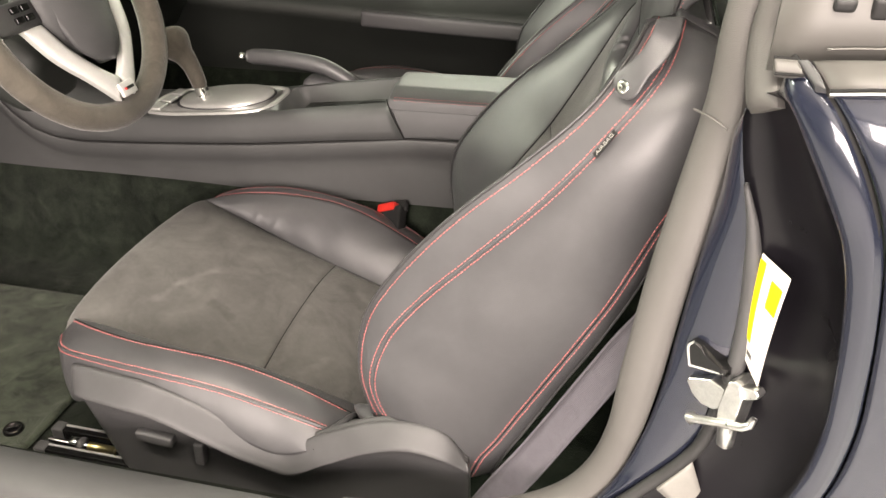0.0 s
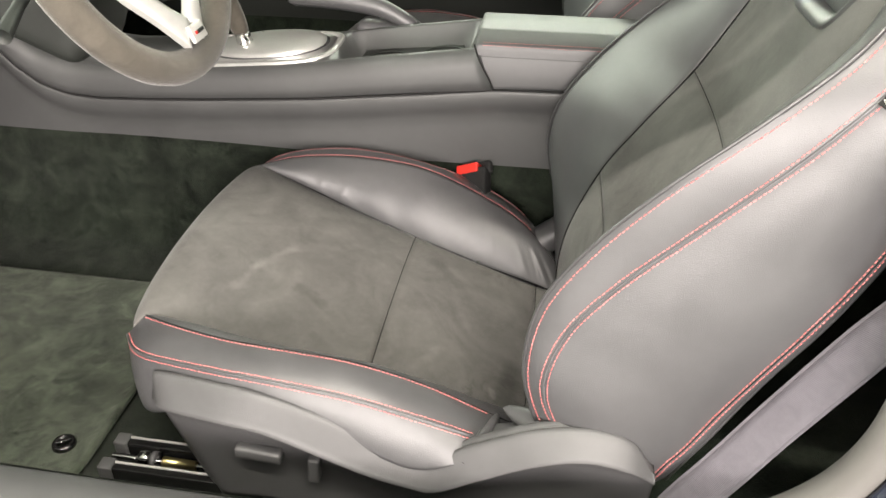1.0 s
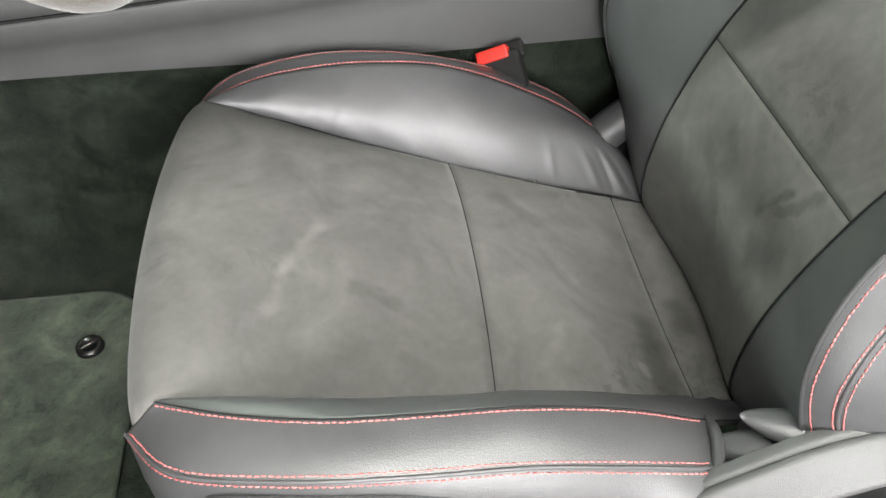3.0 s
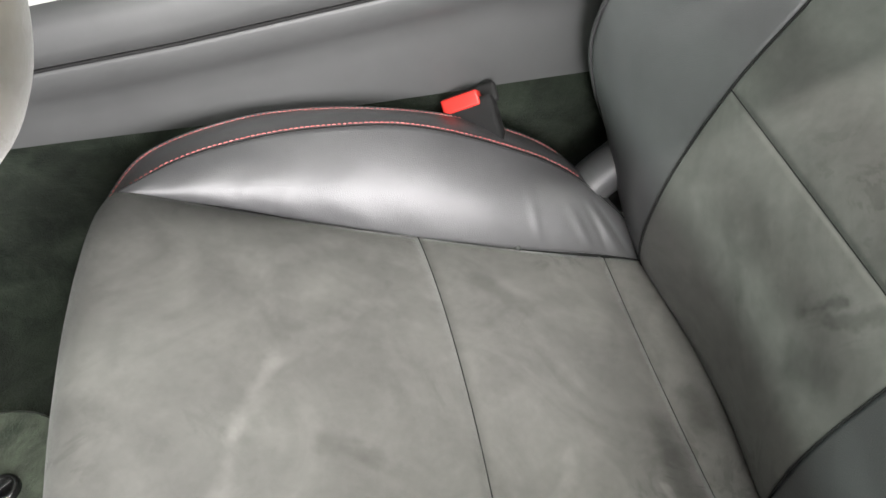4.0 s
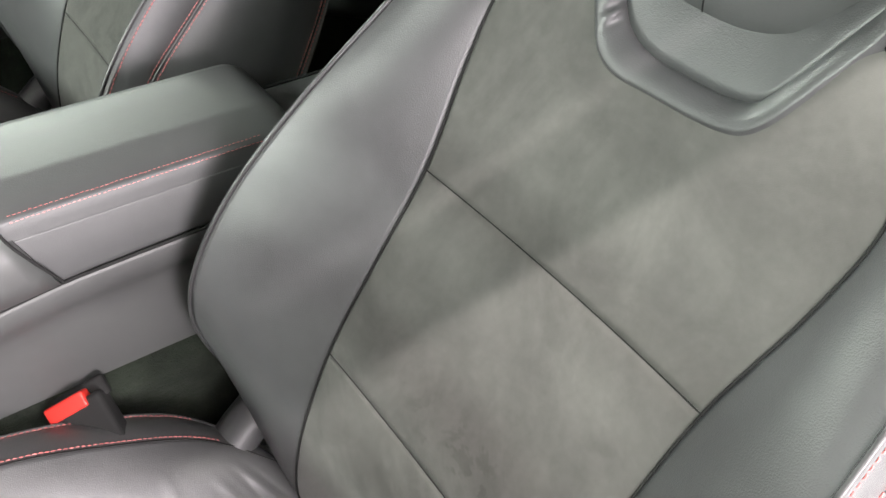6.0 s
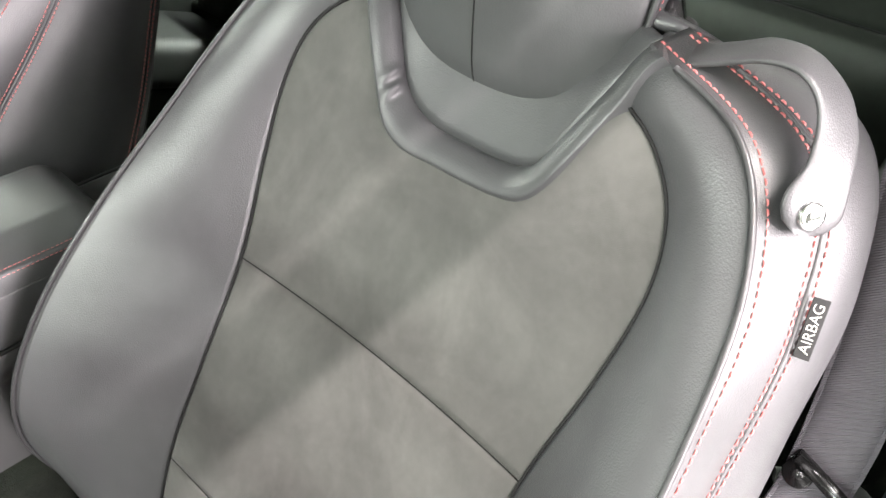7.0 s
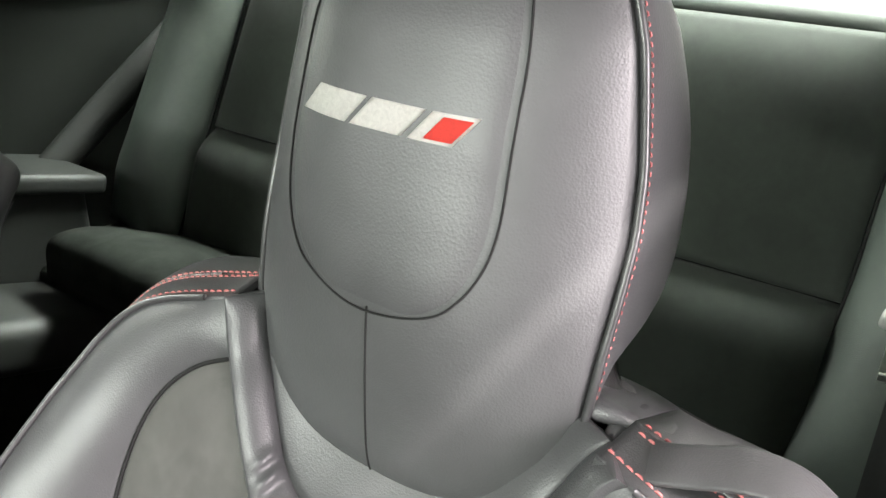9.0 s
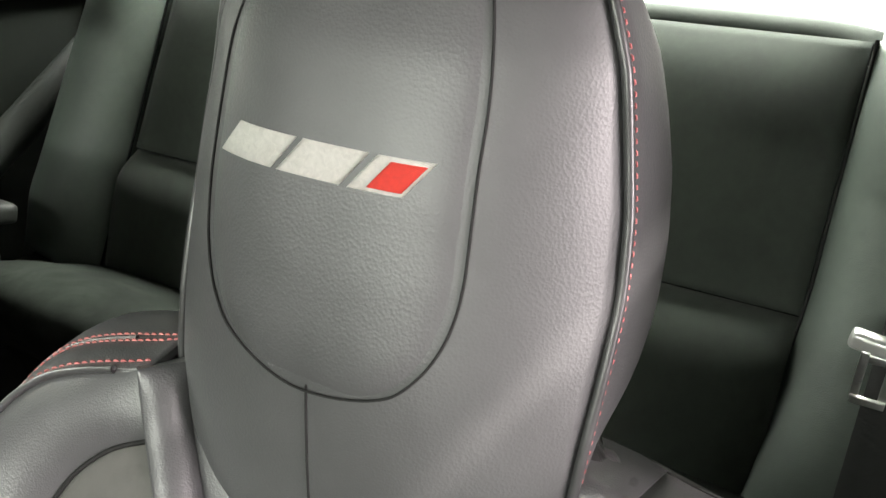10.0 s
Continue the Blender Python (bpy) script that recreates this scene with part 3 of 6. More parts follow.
def build_seat():
    seat = thing("front_seat", (-0.40, YC, 0.0), "black leather bucket seat with suede inserts and red stitching", "car seat", "front seats")
    N = 141
    # --- backrest insert: three suede panels divided by two cross seams
    g = across(B_MID, B_IN, N, 81)
    cuts = [0, 42, 70, N - 1]
    for k in range(3):
        v, f = cushion_panel(g[:, cuts[k]:cuts[k + 1] + 1], (-1, 0, 0.6), 0.005, 0.003, 8, 2.6)
        if k == 2:   # the suede ends under the collar
            f = [q for q in f if not in_collar(*np.mean(v[list(q)], axis=0)[1:])]
        mesh_part("backrest_insert", v, f, SUEDE, seat, "black suede backrest panel with brushed nap")
    for k in (1, 2):
        seam_groove(g[:, cuts[k]] + np.array([0.0006, 0, -0.0003]), seat, 0.0010)
    for s in (-1, 1):
        c_in = ctl(side(B_IN, s), N)
        c_pipe, c_seam, c_rear, c_back = (ctl(side(c, s, True), N) for c in (B_PIPE, B_SEAM, B_REAR, B_BACK))
        bolster, top, no = stuffed("backrest_bolster", between(c_in, c_pipe, 24), (-1, -s * 0.6, 0.3), 0.007, 0.005, 2.0, 14, LEATHER, seat, "black leather side bolster")
        cord("black_seam", c_in + np.array([-0.0006, 0, 0.0006]), 0.0013, CORD, bolster)
        cord("piping", c_pipe[:137] + np.array([-0.001, -s * 0.0005, 0.001]), 0.0022, PIPING, bolster, "black leather piping")
        band, top, no = stuffed("backrest_band", between(c_pipe, c_seam, 24), (-0.6, s, 0.3), 0.0018, 0.004, 2, 14, LEATHER, seat, "black leather band along the bolster")
        stitch_line(*sewn(edge_run(top, no, 0, 0.0075), band))
        stitch_line(*sewn(edge_run(top, no, -1, 0.0045), band))
        flank, top, no = stuffed("backrest_flank", between(c_seam, c_rear, 60), (0, s, 0.2), 0.017, 0.004, 2.0, 9, LEATHER, seat, "smooth black leather side panel of the backrest")
        stitch_line(*sewn(edge_run(top, no, 0, 0.0045), flank))
        stitch_line(*sewn([k[:114] for k in edge_run(top, no, -1, 0.0040)], flank))
        cord("welt", c_seam[:136], 0.0017, LEATHER, seat, "leather welt between the stitch rows")
        seam_groove(c_rear, seat, 0.0010)
        rear, top, no = stuffed("backrest_rear_edge", between(c_rear, c_back, 16), (0.5, s, 0.2), 0.004, 0.005, 3, 12, LEATHER, seat, "black leather rear edge")
        stitch_line(*sewn([k[:114] for k in edge_run(top, no, 0, 0.0040)], rear))
        cord("rear_piping", c_back[:119] + np.array([0, s * 0.002, 0]), 0.0022, PIPING, rear, "black leather piping")
    v, f = cushion_panel(between(ctl(side(B_BACK, -1, True), N), ctl(side(B_BACK, 1, True), N), 12), (1, 0, 0), 0.03, 0.004, 2, 20)
    mesh_part("seat_back_panel", v, f, PLASTIC_DARK, seat, "dull black plastic back panel")
    # --- shoulder top between the two sides
    top_l = np.array([side(c, -1, True)[-1] for c in (B_PIPE, B_SEAM, B_REAR, B_BACK)])
    top_r = np.array([side(c, 1, True)[-1] for c in (B_PIPE, B_SEAM, B_REAR, B_BACK)])
    top_l[0], top_r[0] = top_l[0] + (0.036, 0, -0.012), top_r[0] + (0.036, 0, -0.012)
    v, f = cushion_panel(between(ctl(top_l, 14), ctl(top_r, 14), 16), (0, 0, 1), 0.006, 0.004, 6, 6)
    mesh_part("seat_top", v, f, LEATHER, seat, "black leather top of the backrest")
    build_yoke(seat)
    for s in (-1, 1):
        for k, (w, h) in enumerate(((0.0, 0.0), (0.015, -0.005))):
            a = [(0.046, YC + s * (0.106 + w), 0.700 + h), (0.058, YC + s * (0.110 + w), 0.709 + h), (0.086, YC + s * (0.110 + w), 0.704 + h), (0.130, YC + s * (0.106 + w), 0.682 + h)]
            v, f = tube_mesh(spl(a, 24), np.interp(np.linspace(0, 1, 24), [0, 0.12, 0.4, 0.8, 1], [0.001, 0.004, 0.007 + 0.003 * k, 0.006 + 0.002 * k, 0.001]), 14, 0.7)
            mesh_part("shoulder_fold", v, f, LEATHER, seat, "folded leather at the collar end")
    # --- cushion insert
    M = 111
    g = across(C_MID, C_IN, M, 41, 2.2)
    cuts = [0, 77, 99, M - 1]
    for k, name in enumerate(("cushion_insert", "cushion_insert", "cushion_tail")):
        v, f = cushion_panel(g[:, cuts[k]:cuts[k + 1] + 1], (-0.3, 0, 1), 0.006, 0.003, 14, (4, 3, 3)[k])
        mesh_part(name, v, f, SUEDE, seat, "black suede seat panel with brushed nap")
    seam_groove(g[:, cuts[1]] - np.array([0, 0, 0.0004]), seat, 0.0009)
    seam_groove(g[:, cuts[2]] - np.array([0, 0, 0.0004]), seat, 0.0009)
    for s in (-1, 1):
        K = 160
        e, r, q, low = (ctl(side(c, s), K) for c in (C_EDGE, C_RIDGE, C_SEAM, C_LOW))
        r_cut = r
        if s < 0:   # the door-side bolster ends in a rounded flap
            q, low = ctl(side(FLAP_SEAM, s), K)[:145], ctl(side(FLAP_LOW, s), K)[:145]
            r_cut = np.stack([np.interp(np.linspace(0, 136, 145), np.arange(K), r[:, k]) for k in range(3)], 1)
        inner, top, no = stuffed("cushion_bolster", between(e, r, 24), (0, -s, 0.8), 0.012, 0.005, 2.0, 5, LEATHER, seat, "black leather inner face of the thigh bolster", bolster_creases)
        seam_groove(e, seat, 0.0010)
        crown, top, no = stuffed("cushion_band", between(r_cut, q, 24), (0, s * 0.5, 1), 0.0035, 0.004, 2, 10, LEATHER, seat, "black leather top band of the thigh bolster")
        seam_groove(r, seat, 0.0008)
        stitch_line(*sewn([k[:142] for k in edge_run(top, no, 0, 0.0035)], crown))
        stitch_line(*sewn([k[:142] for k in edge_run(top, no, -1, 0.0042)], crown))
        skirt, top, no = stuffed("cushion_skirt", between(q, low, 16), (-0.1, s, 0.3), 0.004, 0.004, 2, 10, LEATHER, seat, "black leather outer face of the thigh bolster")
        cord("welt", q, 0.0017, LEATHER, seat, "leather welt between the stitch rows")
        if s < 0:
            end = spl([r_cut[-1] + (0.001, 0.004, -0.001), r_cut[-1] * 0.5 + q[-1] * 0.5 + (0.004, 0, 0.003), q[-1] + (0.002, -0.002, 0), q[-1] * 0.45 + low[-1] * 0.55 + (0.001, -0.004, 0), low[-4] + (0, -0.003, 0.001)], 24)
            cord("bolster_end", end, np.interp(np.linspace(0, 1, 24), [0, 0.2, 0.7, 1], [0.003, 0.0055, 0.0055, 0.003]), LEATHER, seat, "rolled leather end of the bolster", 12)
            heart = np.array([-0.325, YC + s * 0.262, 0.150])
            v, f = cushion_panel(between(end, end * 0.25 + heart * 0.75, 8), (1, 0, 0.2), 0.004, 0.003, 3, 6)
            mesh_part("bolster_end_cap", v, f, LEATHER, seat, "tucked leather end of the bolster")
        stitch_line(*sewn([k[:142] for k in edge_run(top, no, 0, 0.0042)], skirt))
    # --- gathered leather at the bolster's rear end
    for s in (-1,):
        for k in range(4):
            a = side([(-0.318 + 0.012 * k, 0.272 - 0.012 * k, 0.150 - 0.008 * k), (-0.292 + 0.010 * k, 0.258 - 0.014 * k, 0.152 - 0.010 * k), (-0.262 + 0.010 * k, 0.235 - 0.012 * k, 0.130 - 0.012 * k), (-0.235, 0.215 - 0.010 * k, 0.112 - 0.012 * k)], s)
            v, f = tube_mesh(spl(a, 14), 0.0085 * np.sin(np.linspace(0.5, 2.7, 14)), 10, 0.7)
            mesh_part("leather_fold", v, f, LEATHER, seat, "gathered leather fold")
        for pts, rad in (([(-0.300, 0.246, 0.196), (-0.250, 0.268, 0.194), (-0.180, 0.282, 0.180)], 0.019), ([(-0.325, 0.244, 0.150), (-0.285, 0.262, 0.170), (-0.225, 0.280, 0.172)], 0.016)):
            v, f = tube_mesh(spl(side(pts, s), 26), rad * np.sin(np.linspace(0.02, 3.12, 26)) ** 0.6, 18, 0.7)
            mesh_part("leather_fold", v, f, LEATHER, seat, "soft leather fold at the hinge")
        a = side([(-0.252, 0.290, 0.196), (-0.217, 0.291, 0.206), (-0.175, 0.289, 0.203), (-0.140, 0.286, 0.192)], s)
        cord("hem_piping", spl(a, 30), 0.0030, PIPING, seat, "black leather hem")
    # --- side shield
    for s in (-1,):
        T, Bk, L = (ctl(side(c, s), 90) for c in (S_TOP, S_BREAK, S_LOW))
        tuck = T + np.array([0, -s * 0.014, -0.006])
        def sheet(name, g, label):
            inner = g.copy()
            inner[:, :, 1] -= s * 0.010
            vv = np.concatenate([g.reshape(-1, 3), inner.reshape(-1, 3)])
            nu, nv = g.shape[:2]
            ff = grid_faces(nu, nv, flip=s < 0) + [q[::-1] for q in grid_faces(nu, nv, flip=s < 0, base=nu * nv)]
            for j in range(nv - 1):
                for i in (0, nu - 1):
                    ff.append((i * nv + j, i * nv + j + 1, nu * nv + i * nv + j + 1, nu * nv + i * nv + j))
            for i in range(nu - 1):
                for j in (0, nv - 1):
                    ff.append((i * nv + j, (i + 1) * nv + j, nu * nv + (i + 1) * nv + j, nu * nv + i * nv + j))
            return mesh_part(name, vv, ff, PLASTIC, seat, label)

        # the upper face leans back, rolls over a rounded edge and drops to the lower face
        rim = Bk + np.array([0, s * 0.0030, -0.0035])
        roll = [tuck, T + np.array([0, -s * 0.004, 0.0018]), T + np.array([0, 0, -0.001])]
        upper = np.concatenate([np.array(roll), between(T, Bk, 8)[1:], rim[None], (rim + np.array([0, -s * 0.002, -0.004]))[None], (rim + np.array([0, -s * 0.007, -0.006]))[None]])
        sheet("shield_top_face", upper, "grained black plastic bevel of the side shield")
        step = Bk + np.array([0, -s * 0.0035, -0.006])
        hollow = between(step, L, 14)
        hollow[:, :, 1] -= s * 0.015 * np.sin(math.pi * np.linspace(0, 1, 14) ** 0.62)[:, None] * np.clip(np.sin(math.pi * np.linspace(0, 1, 90)) * 1.6, 0, 1)[None, :]
        shield = sheet("side_shield", hollow, "grained black plastic seat side shield")
        if s < 0:
            face_y = YC - 0.296
            block("seat_switch", (0.058, 0.016, 0.017), pose(-0.590, face_y - 0.004, 0.124, 0, 4, 0), PLASTIC, shield, "grey plastic power seat switch", 0.004)
            block("recline_switch", (0.015, 0.016, 0.040), pose(-0.521, face_y - 0.004, 0.110, 0, 4, 0), PLASTIC, shield, "grey plastic backrest switch", 0.004)
    # --- seat base under the cushion
    block("seat_base", (0.42, 0.44, 0.06), pose(-0.48, YC, 0.055, 0, 6, 0), PLASTIC_DARK, seat, "dull black metal seat pan", 0.02)
    block("seat_front_lining", (0.05, 0.40, 0.06), pose(-0.735, YC, 0.10), PLASTIC_DARK, seat, "", 0.015)
    block("backrest_core", (0.07, 0.48, 0.36), pose(-0.05, YC, 0.37, 0, 32, 0), PLASTIC_DARK, seat, "", 0.02)
    block("hinge_cover", (0.09, 0.05, 0.09), pose(-0.19, YC + 0.262, 0.085, 0, 30, 0), PLASTIC, seat, "black plastic hinge cover", 0.018)
    # --- recliner cover beside the buckle
    cord("hinge_boot", spl([(-0.300, YC + 0.225, 0.10), (-0.270, YC + 0.235, 0.125), (-0.235, YC + 0.240, 0.150)], 12), 0.026, LEATHER, seat, "black leather boot at the hinge", 14)
    for s in (-1, 1):
        y = YC + s * 0.260
        rail = block("seat_rail", (0.66, 0.070, 0.010), pose(-0.50, y, 0.009), PLASTIC_DARK, seat, "black steel seat rail", 0.002)
        for dy in (-0.022, 0.022):
            block("rail_channel", (0.655, 0.016, 0.026), pose(-0.497, y + dy, 0.026), GLOSS_BLACK, rail, "black steel channel", 0.003)
            # the bright line of light along the glossy channel, laid on as silver
            block("rail_edge", (0.62, 0.0035, 0.003), pose(-0.500, y + dy + 0.004, 0.0395), SILVER, rail, "silver strip in place of the highlight on the channel", 0.0015)
            block("rail_cap", (0.020, 0.020, 0.030), pose(-0.820, y + dy, 0.026), PLASTIC, rail, "grey plastic end cap", 0.003)
        block("rail_slider", (0.46, 0.026, 0.022), pose(-0.38, y, 0.040), STEEL, rail, "zinc steel slider", 0.002)
        cord("rail_screw", [(-0.825, y, 0.030), (-0.60, y, 0.030)], 0.0038, CHROME, rail, "bright lead screw", 10)
        lathe("rail_nut", [(0.0001, 0.009), (0.006, 0.009), (0.0095, 0.006), (0.010, 0), (0.0095, -0.006), (0.006, -0.009)], pose(-0.778, y, 0.033, 0, 90, 0), CHROME, rail, "bright zinc nut", 14)
        lathe("rail_washer", [(0.0001, 0.003), (0.012, 0.003), (0.012, -0.003), (0.0001, -0.003)], pose(-0.764, y, 0.031, 0, 90, 0), PLASTIC, rail, "grey washer", 16)
        cord("rail_sleeve", [(-0.752, y, 0.031), (-0.705, y, 0.031)], [0.0070, 0.0062], BRASS, rail, "yellow zinc sleeve", 12)
    build_strap(seat, -1)
    build_headrest(seat)
    return seat


def back_x(d, z):
    """The backrest's front at off-centre d and height z."""
    mid, edge = np.array(B_MID), np.array(B_IN)
    xm, xe, w = np.interp(z, mid[:, 2], mid[:, 0]), np.interp(z, edge[:, 2], edge[:, 0]), 0.15
    return xm + (xe - xm) * min(1, abs(d) / w) ** 2


COLLAR_OUT = [(0.122, 0.716), (0.1113, 0.684), (0.0958, 0.663), (0.0835, 0.644), (0.0712, 0.626), (0.0585, 0.609), (0.0397, 0.601), (0.0062, 0.601), (-0.0261, 0.602), (-0.0536, 0.605), (-0.0689, 0.610), (-0.0792, 0.620), (-0.0921, 0.643), (-0.109, 0.680), (-0.1189, 0.7055), (-0.1249, 0.713)]


def in_collar(y, z):
    """Whether a point of the backrest lies inside the collar's outer line."""
    d, inside = y - YC, False
    pts = COLLAR_OUT + [(-0.12, 0.80), (0.12, 0.80)]
    for (d0, z0), (d1, z1) in zip(pts, pts[1:] + pts[:1]):
        if (z0 > z) != (z1 > z) and d < d0 + (d1 - d0) * (z - z0) / (z1 - z0):
            inside = not inside
    return inside


def build_yoke(seat):
    """The raised leather collar that runs round the bottom of the headrest."""
    inner = [(0.106, 0.716), (0.1001, 0.691), (0.0884, 0.671), (0.0763, 0.652), (0.0631, 0.632), (0.0486, 0.620), (0.0279, 0.613), (-0.0053, 0.612), (-0.0368, 0.6132), (-0.0530, 0.6165), (-0.0635, 0.6225), (-0.0715, 0.635), (-0.0838, 0.6595), (-0.0961, 0.6855), (-0.106, 0.705), (-0.1127, 0.7145)]

    def lay(pts, off):
        return np.array([(back_x(d, z) + off + 0.3 * max(0.0, z - 0.685), YC + d, z) for d, z in pts])

    def folds(u, v):   # two pressed pleats where the collar turns
        return sum(h * np.exp(-((v - at) / 0.010) ** 2) * np.sin(math.pi * u) for at, h in ((0.262, 0.0026), (0.292, 0.0030), (0.277, -0.0016), (0.312, -0.0012)))

    o, i = spl(lay(COLLAR_OUT, -0.0075), 180), spl(lay(inner, 0.012), 180)
    v, f = cushion_panel(between(o, i, 21), (-1, 0, 0.9), 0.0050, 0.012, 2.6, 30, folds)
    mesh_part("headrest_collar", v, f, LEATHER, seat, "black leather collar below the headrest")
    low = spl(lay(inner, 0.0112), 90)
    mid = np.stack([np.full(90, 0.072), YC + (low[:, 1] - YC) * 0.7, np.full(90, 0.712)], 1)
    v, f = cushion_panel(between(low, mid, 16), (-1, 0, 0.5), 0.003, 0.010, 4, 30)
    mesh_part("collar_panel", v, f, LEATHER, seat, "smooth leather panel inside the collar")


def build_strap(seat, s):
    """The belt guide: a leather loop from the shoulder to a press stud on the band."""
    mid = np.array([(x, YC + s * d, z) for x, d, z in ((0.052, 0.118, 0.7065), (0.053, 0.132, 0.709), (0.053, 0.150, 0.716), (0.052, 0.1715, 0.7255), (0.051, 0.192, 0.7265), (0.0475, 0.209, 0.718), (0.041, 0.2195, 0.705), (0.027, 0.2270, 0.688), (0.0135, 0.2285, 0.669), (0.009, 0.2275, 0.660))])
    n = 48
    p = spl(mid, n)
    t = np.gradient(p, axis=0)
    t /= np.linalg.norm(t, axis=1, keepdims=True)
    run = np.linspace(0, 1, n)   # the strap's width leans up at the shoulder and twists outwards to its stud
    w = np.stack([np.interp(run, [0, 0.3, 0.5, 0.65, 0.8, 1], k) for k in ([0.95, 0.97, 0.97, 0.90, 0.76, 0.70], [s * 0.2, 0, s * 0.05, s * 0.35, s * 0.60, s * 0.66], [0.22, 0.18, -0.06, -0.12, -0.2, -0.24])], 1)
    w = w - t * (w * t).sum(1, keepdims=True)
    w /= np.maximum(1e-6, np.linalg.norm(w, axis=1, keepdims=True))
    h = np.cross(t, w)
    q = np.linspace(0, 1, n)
    half = 0.0135 + 0.0045 * np.clip((q - 0.80) / 0.1, 0, 1)
    half = half * np.sqrt(np.clip(1 - np.clip((q - 0.90) / 0.1, 0, 1) ** 2.2, 0.02, 1))
    rows = []
    for k in range(n):
        ring = []
        for a in np.linspace(0, 2 * math.pi, 20, endpoint=False):
            ca, sa = math.cos(a), math.sin(a)
            ring.append(p[k] + w[k] * half[k] * np.sign(ca) * abs(ca) ** 0.5 + h[k] * 0.0024 * np.sign(sa) * abs(sa) ** 0.7)
        rows.append(ring)
    v = np.array(rows).reshape(-1, 3)
    f = grid_faces(n, 20, close_v=True) + [tuple(range(20))[::-1], tuple(range((n - 1) * 20, n * 20))]
    strap = mesh_part("belt_guide", v, f, LEATHER, seat, "black leather belt guide loop with a press stud")
    at, face = Vector(p[-4]), Vector(h[-4])
    if face.y * s < 0:
        face = -face
    lathe("press_stud", [(0.0001, 0.0030), (0.003, 0.0030), (0.0042, 0.0022), (0.0052, 0.0026), (0.0068, 0.0024), (0.0074, 0.0014), (0.0072, -0.001)], axes_pose(at + face * 0.0016, Vector(t[-4]), face), CHROME, strap, "chrome press stud")


H_Z = [0.626, 0.635, 0.647, 0.663, 0.687, 0.715, 0.745, 0.772, 0.80, 0.83, 0.856, 0.883, 0.910, 0.930, 0.940]
H_FRONT = [0.056, 0.038, 0.0295, 0.0265, 0.0258, 0.0260, 0.0272, 0.0305, 0.0365, 0.0440, 0.0520, 0.0620, 0.0770, 0.0960, 0.1140]
H_PIPE = [0.062, 0.053, 0.050, 0.050, 0.053, 0.059, 0.066, 0.075, 0.085, 0.092, 0.096, 0.098, 0.103, 0.110, 0.116]
H_WIDE = [0.050, 0.076, 0.090, 0.098, 0.103, 0.107, 0.108, 0.109, 0.109, 0.106, 0.101, 0.096, 0.085, 0.062, 0.025]
R_Z = [0.626, 0.687, 0.714, 0.728, 0.7355, 0.738, 0.740, 0.7455, 0.754, 0.768, 0.83, 0.856, 0.883, 0.910, 0.930, 0.940]
H_REAR = [0.066, 0.068, 0.067, 0.078, 0.090, 0.110, 0.134, 0.149, 0.158, 0.162, 0.161, 0.158, 0.148, 0.136, 0.128, 0.120]


def smooth_at(z, table):
    """Smooth lookup in a headrest profile."""
    zs = np.linspace(z - 0.006, z + 0.006, 9)
    return float(np.mean(np.interp(zs, H_Z, table)))


def head_rear(z):
    """How far back the headrest reaches; its underside is cut away above the posts."""
    return max(float(np.interp(z, R_Z, H_REAR)), smooth_at(z, H_PIPE) + 0.004)


def head_x(d, z):
    w = max(0.01, smooth_at(z, H_WIDE))
    f, p = smooth_at(z, H_FRONT), smooth_at(z, H_PIPE)
    k = min(1.0, abs(d) / w)
    return f + (p - f) * k ** 2.8 - 0.08 * d * (1 - k * k) * float(np.clip((z - 0.76) / 0.06, 0, 1))


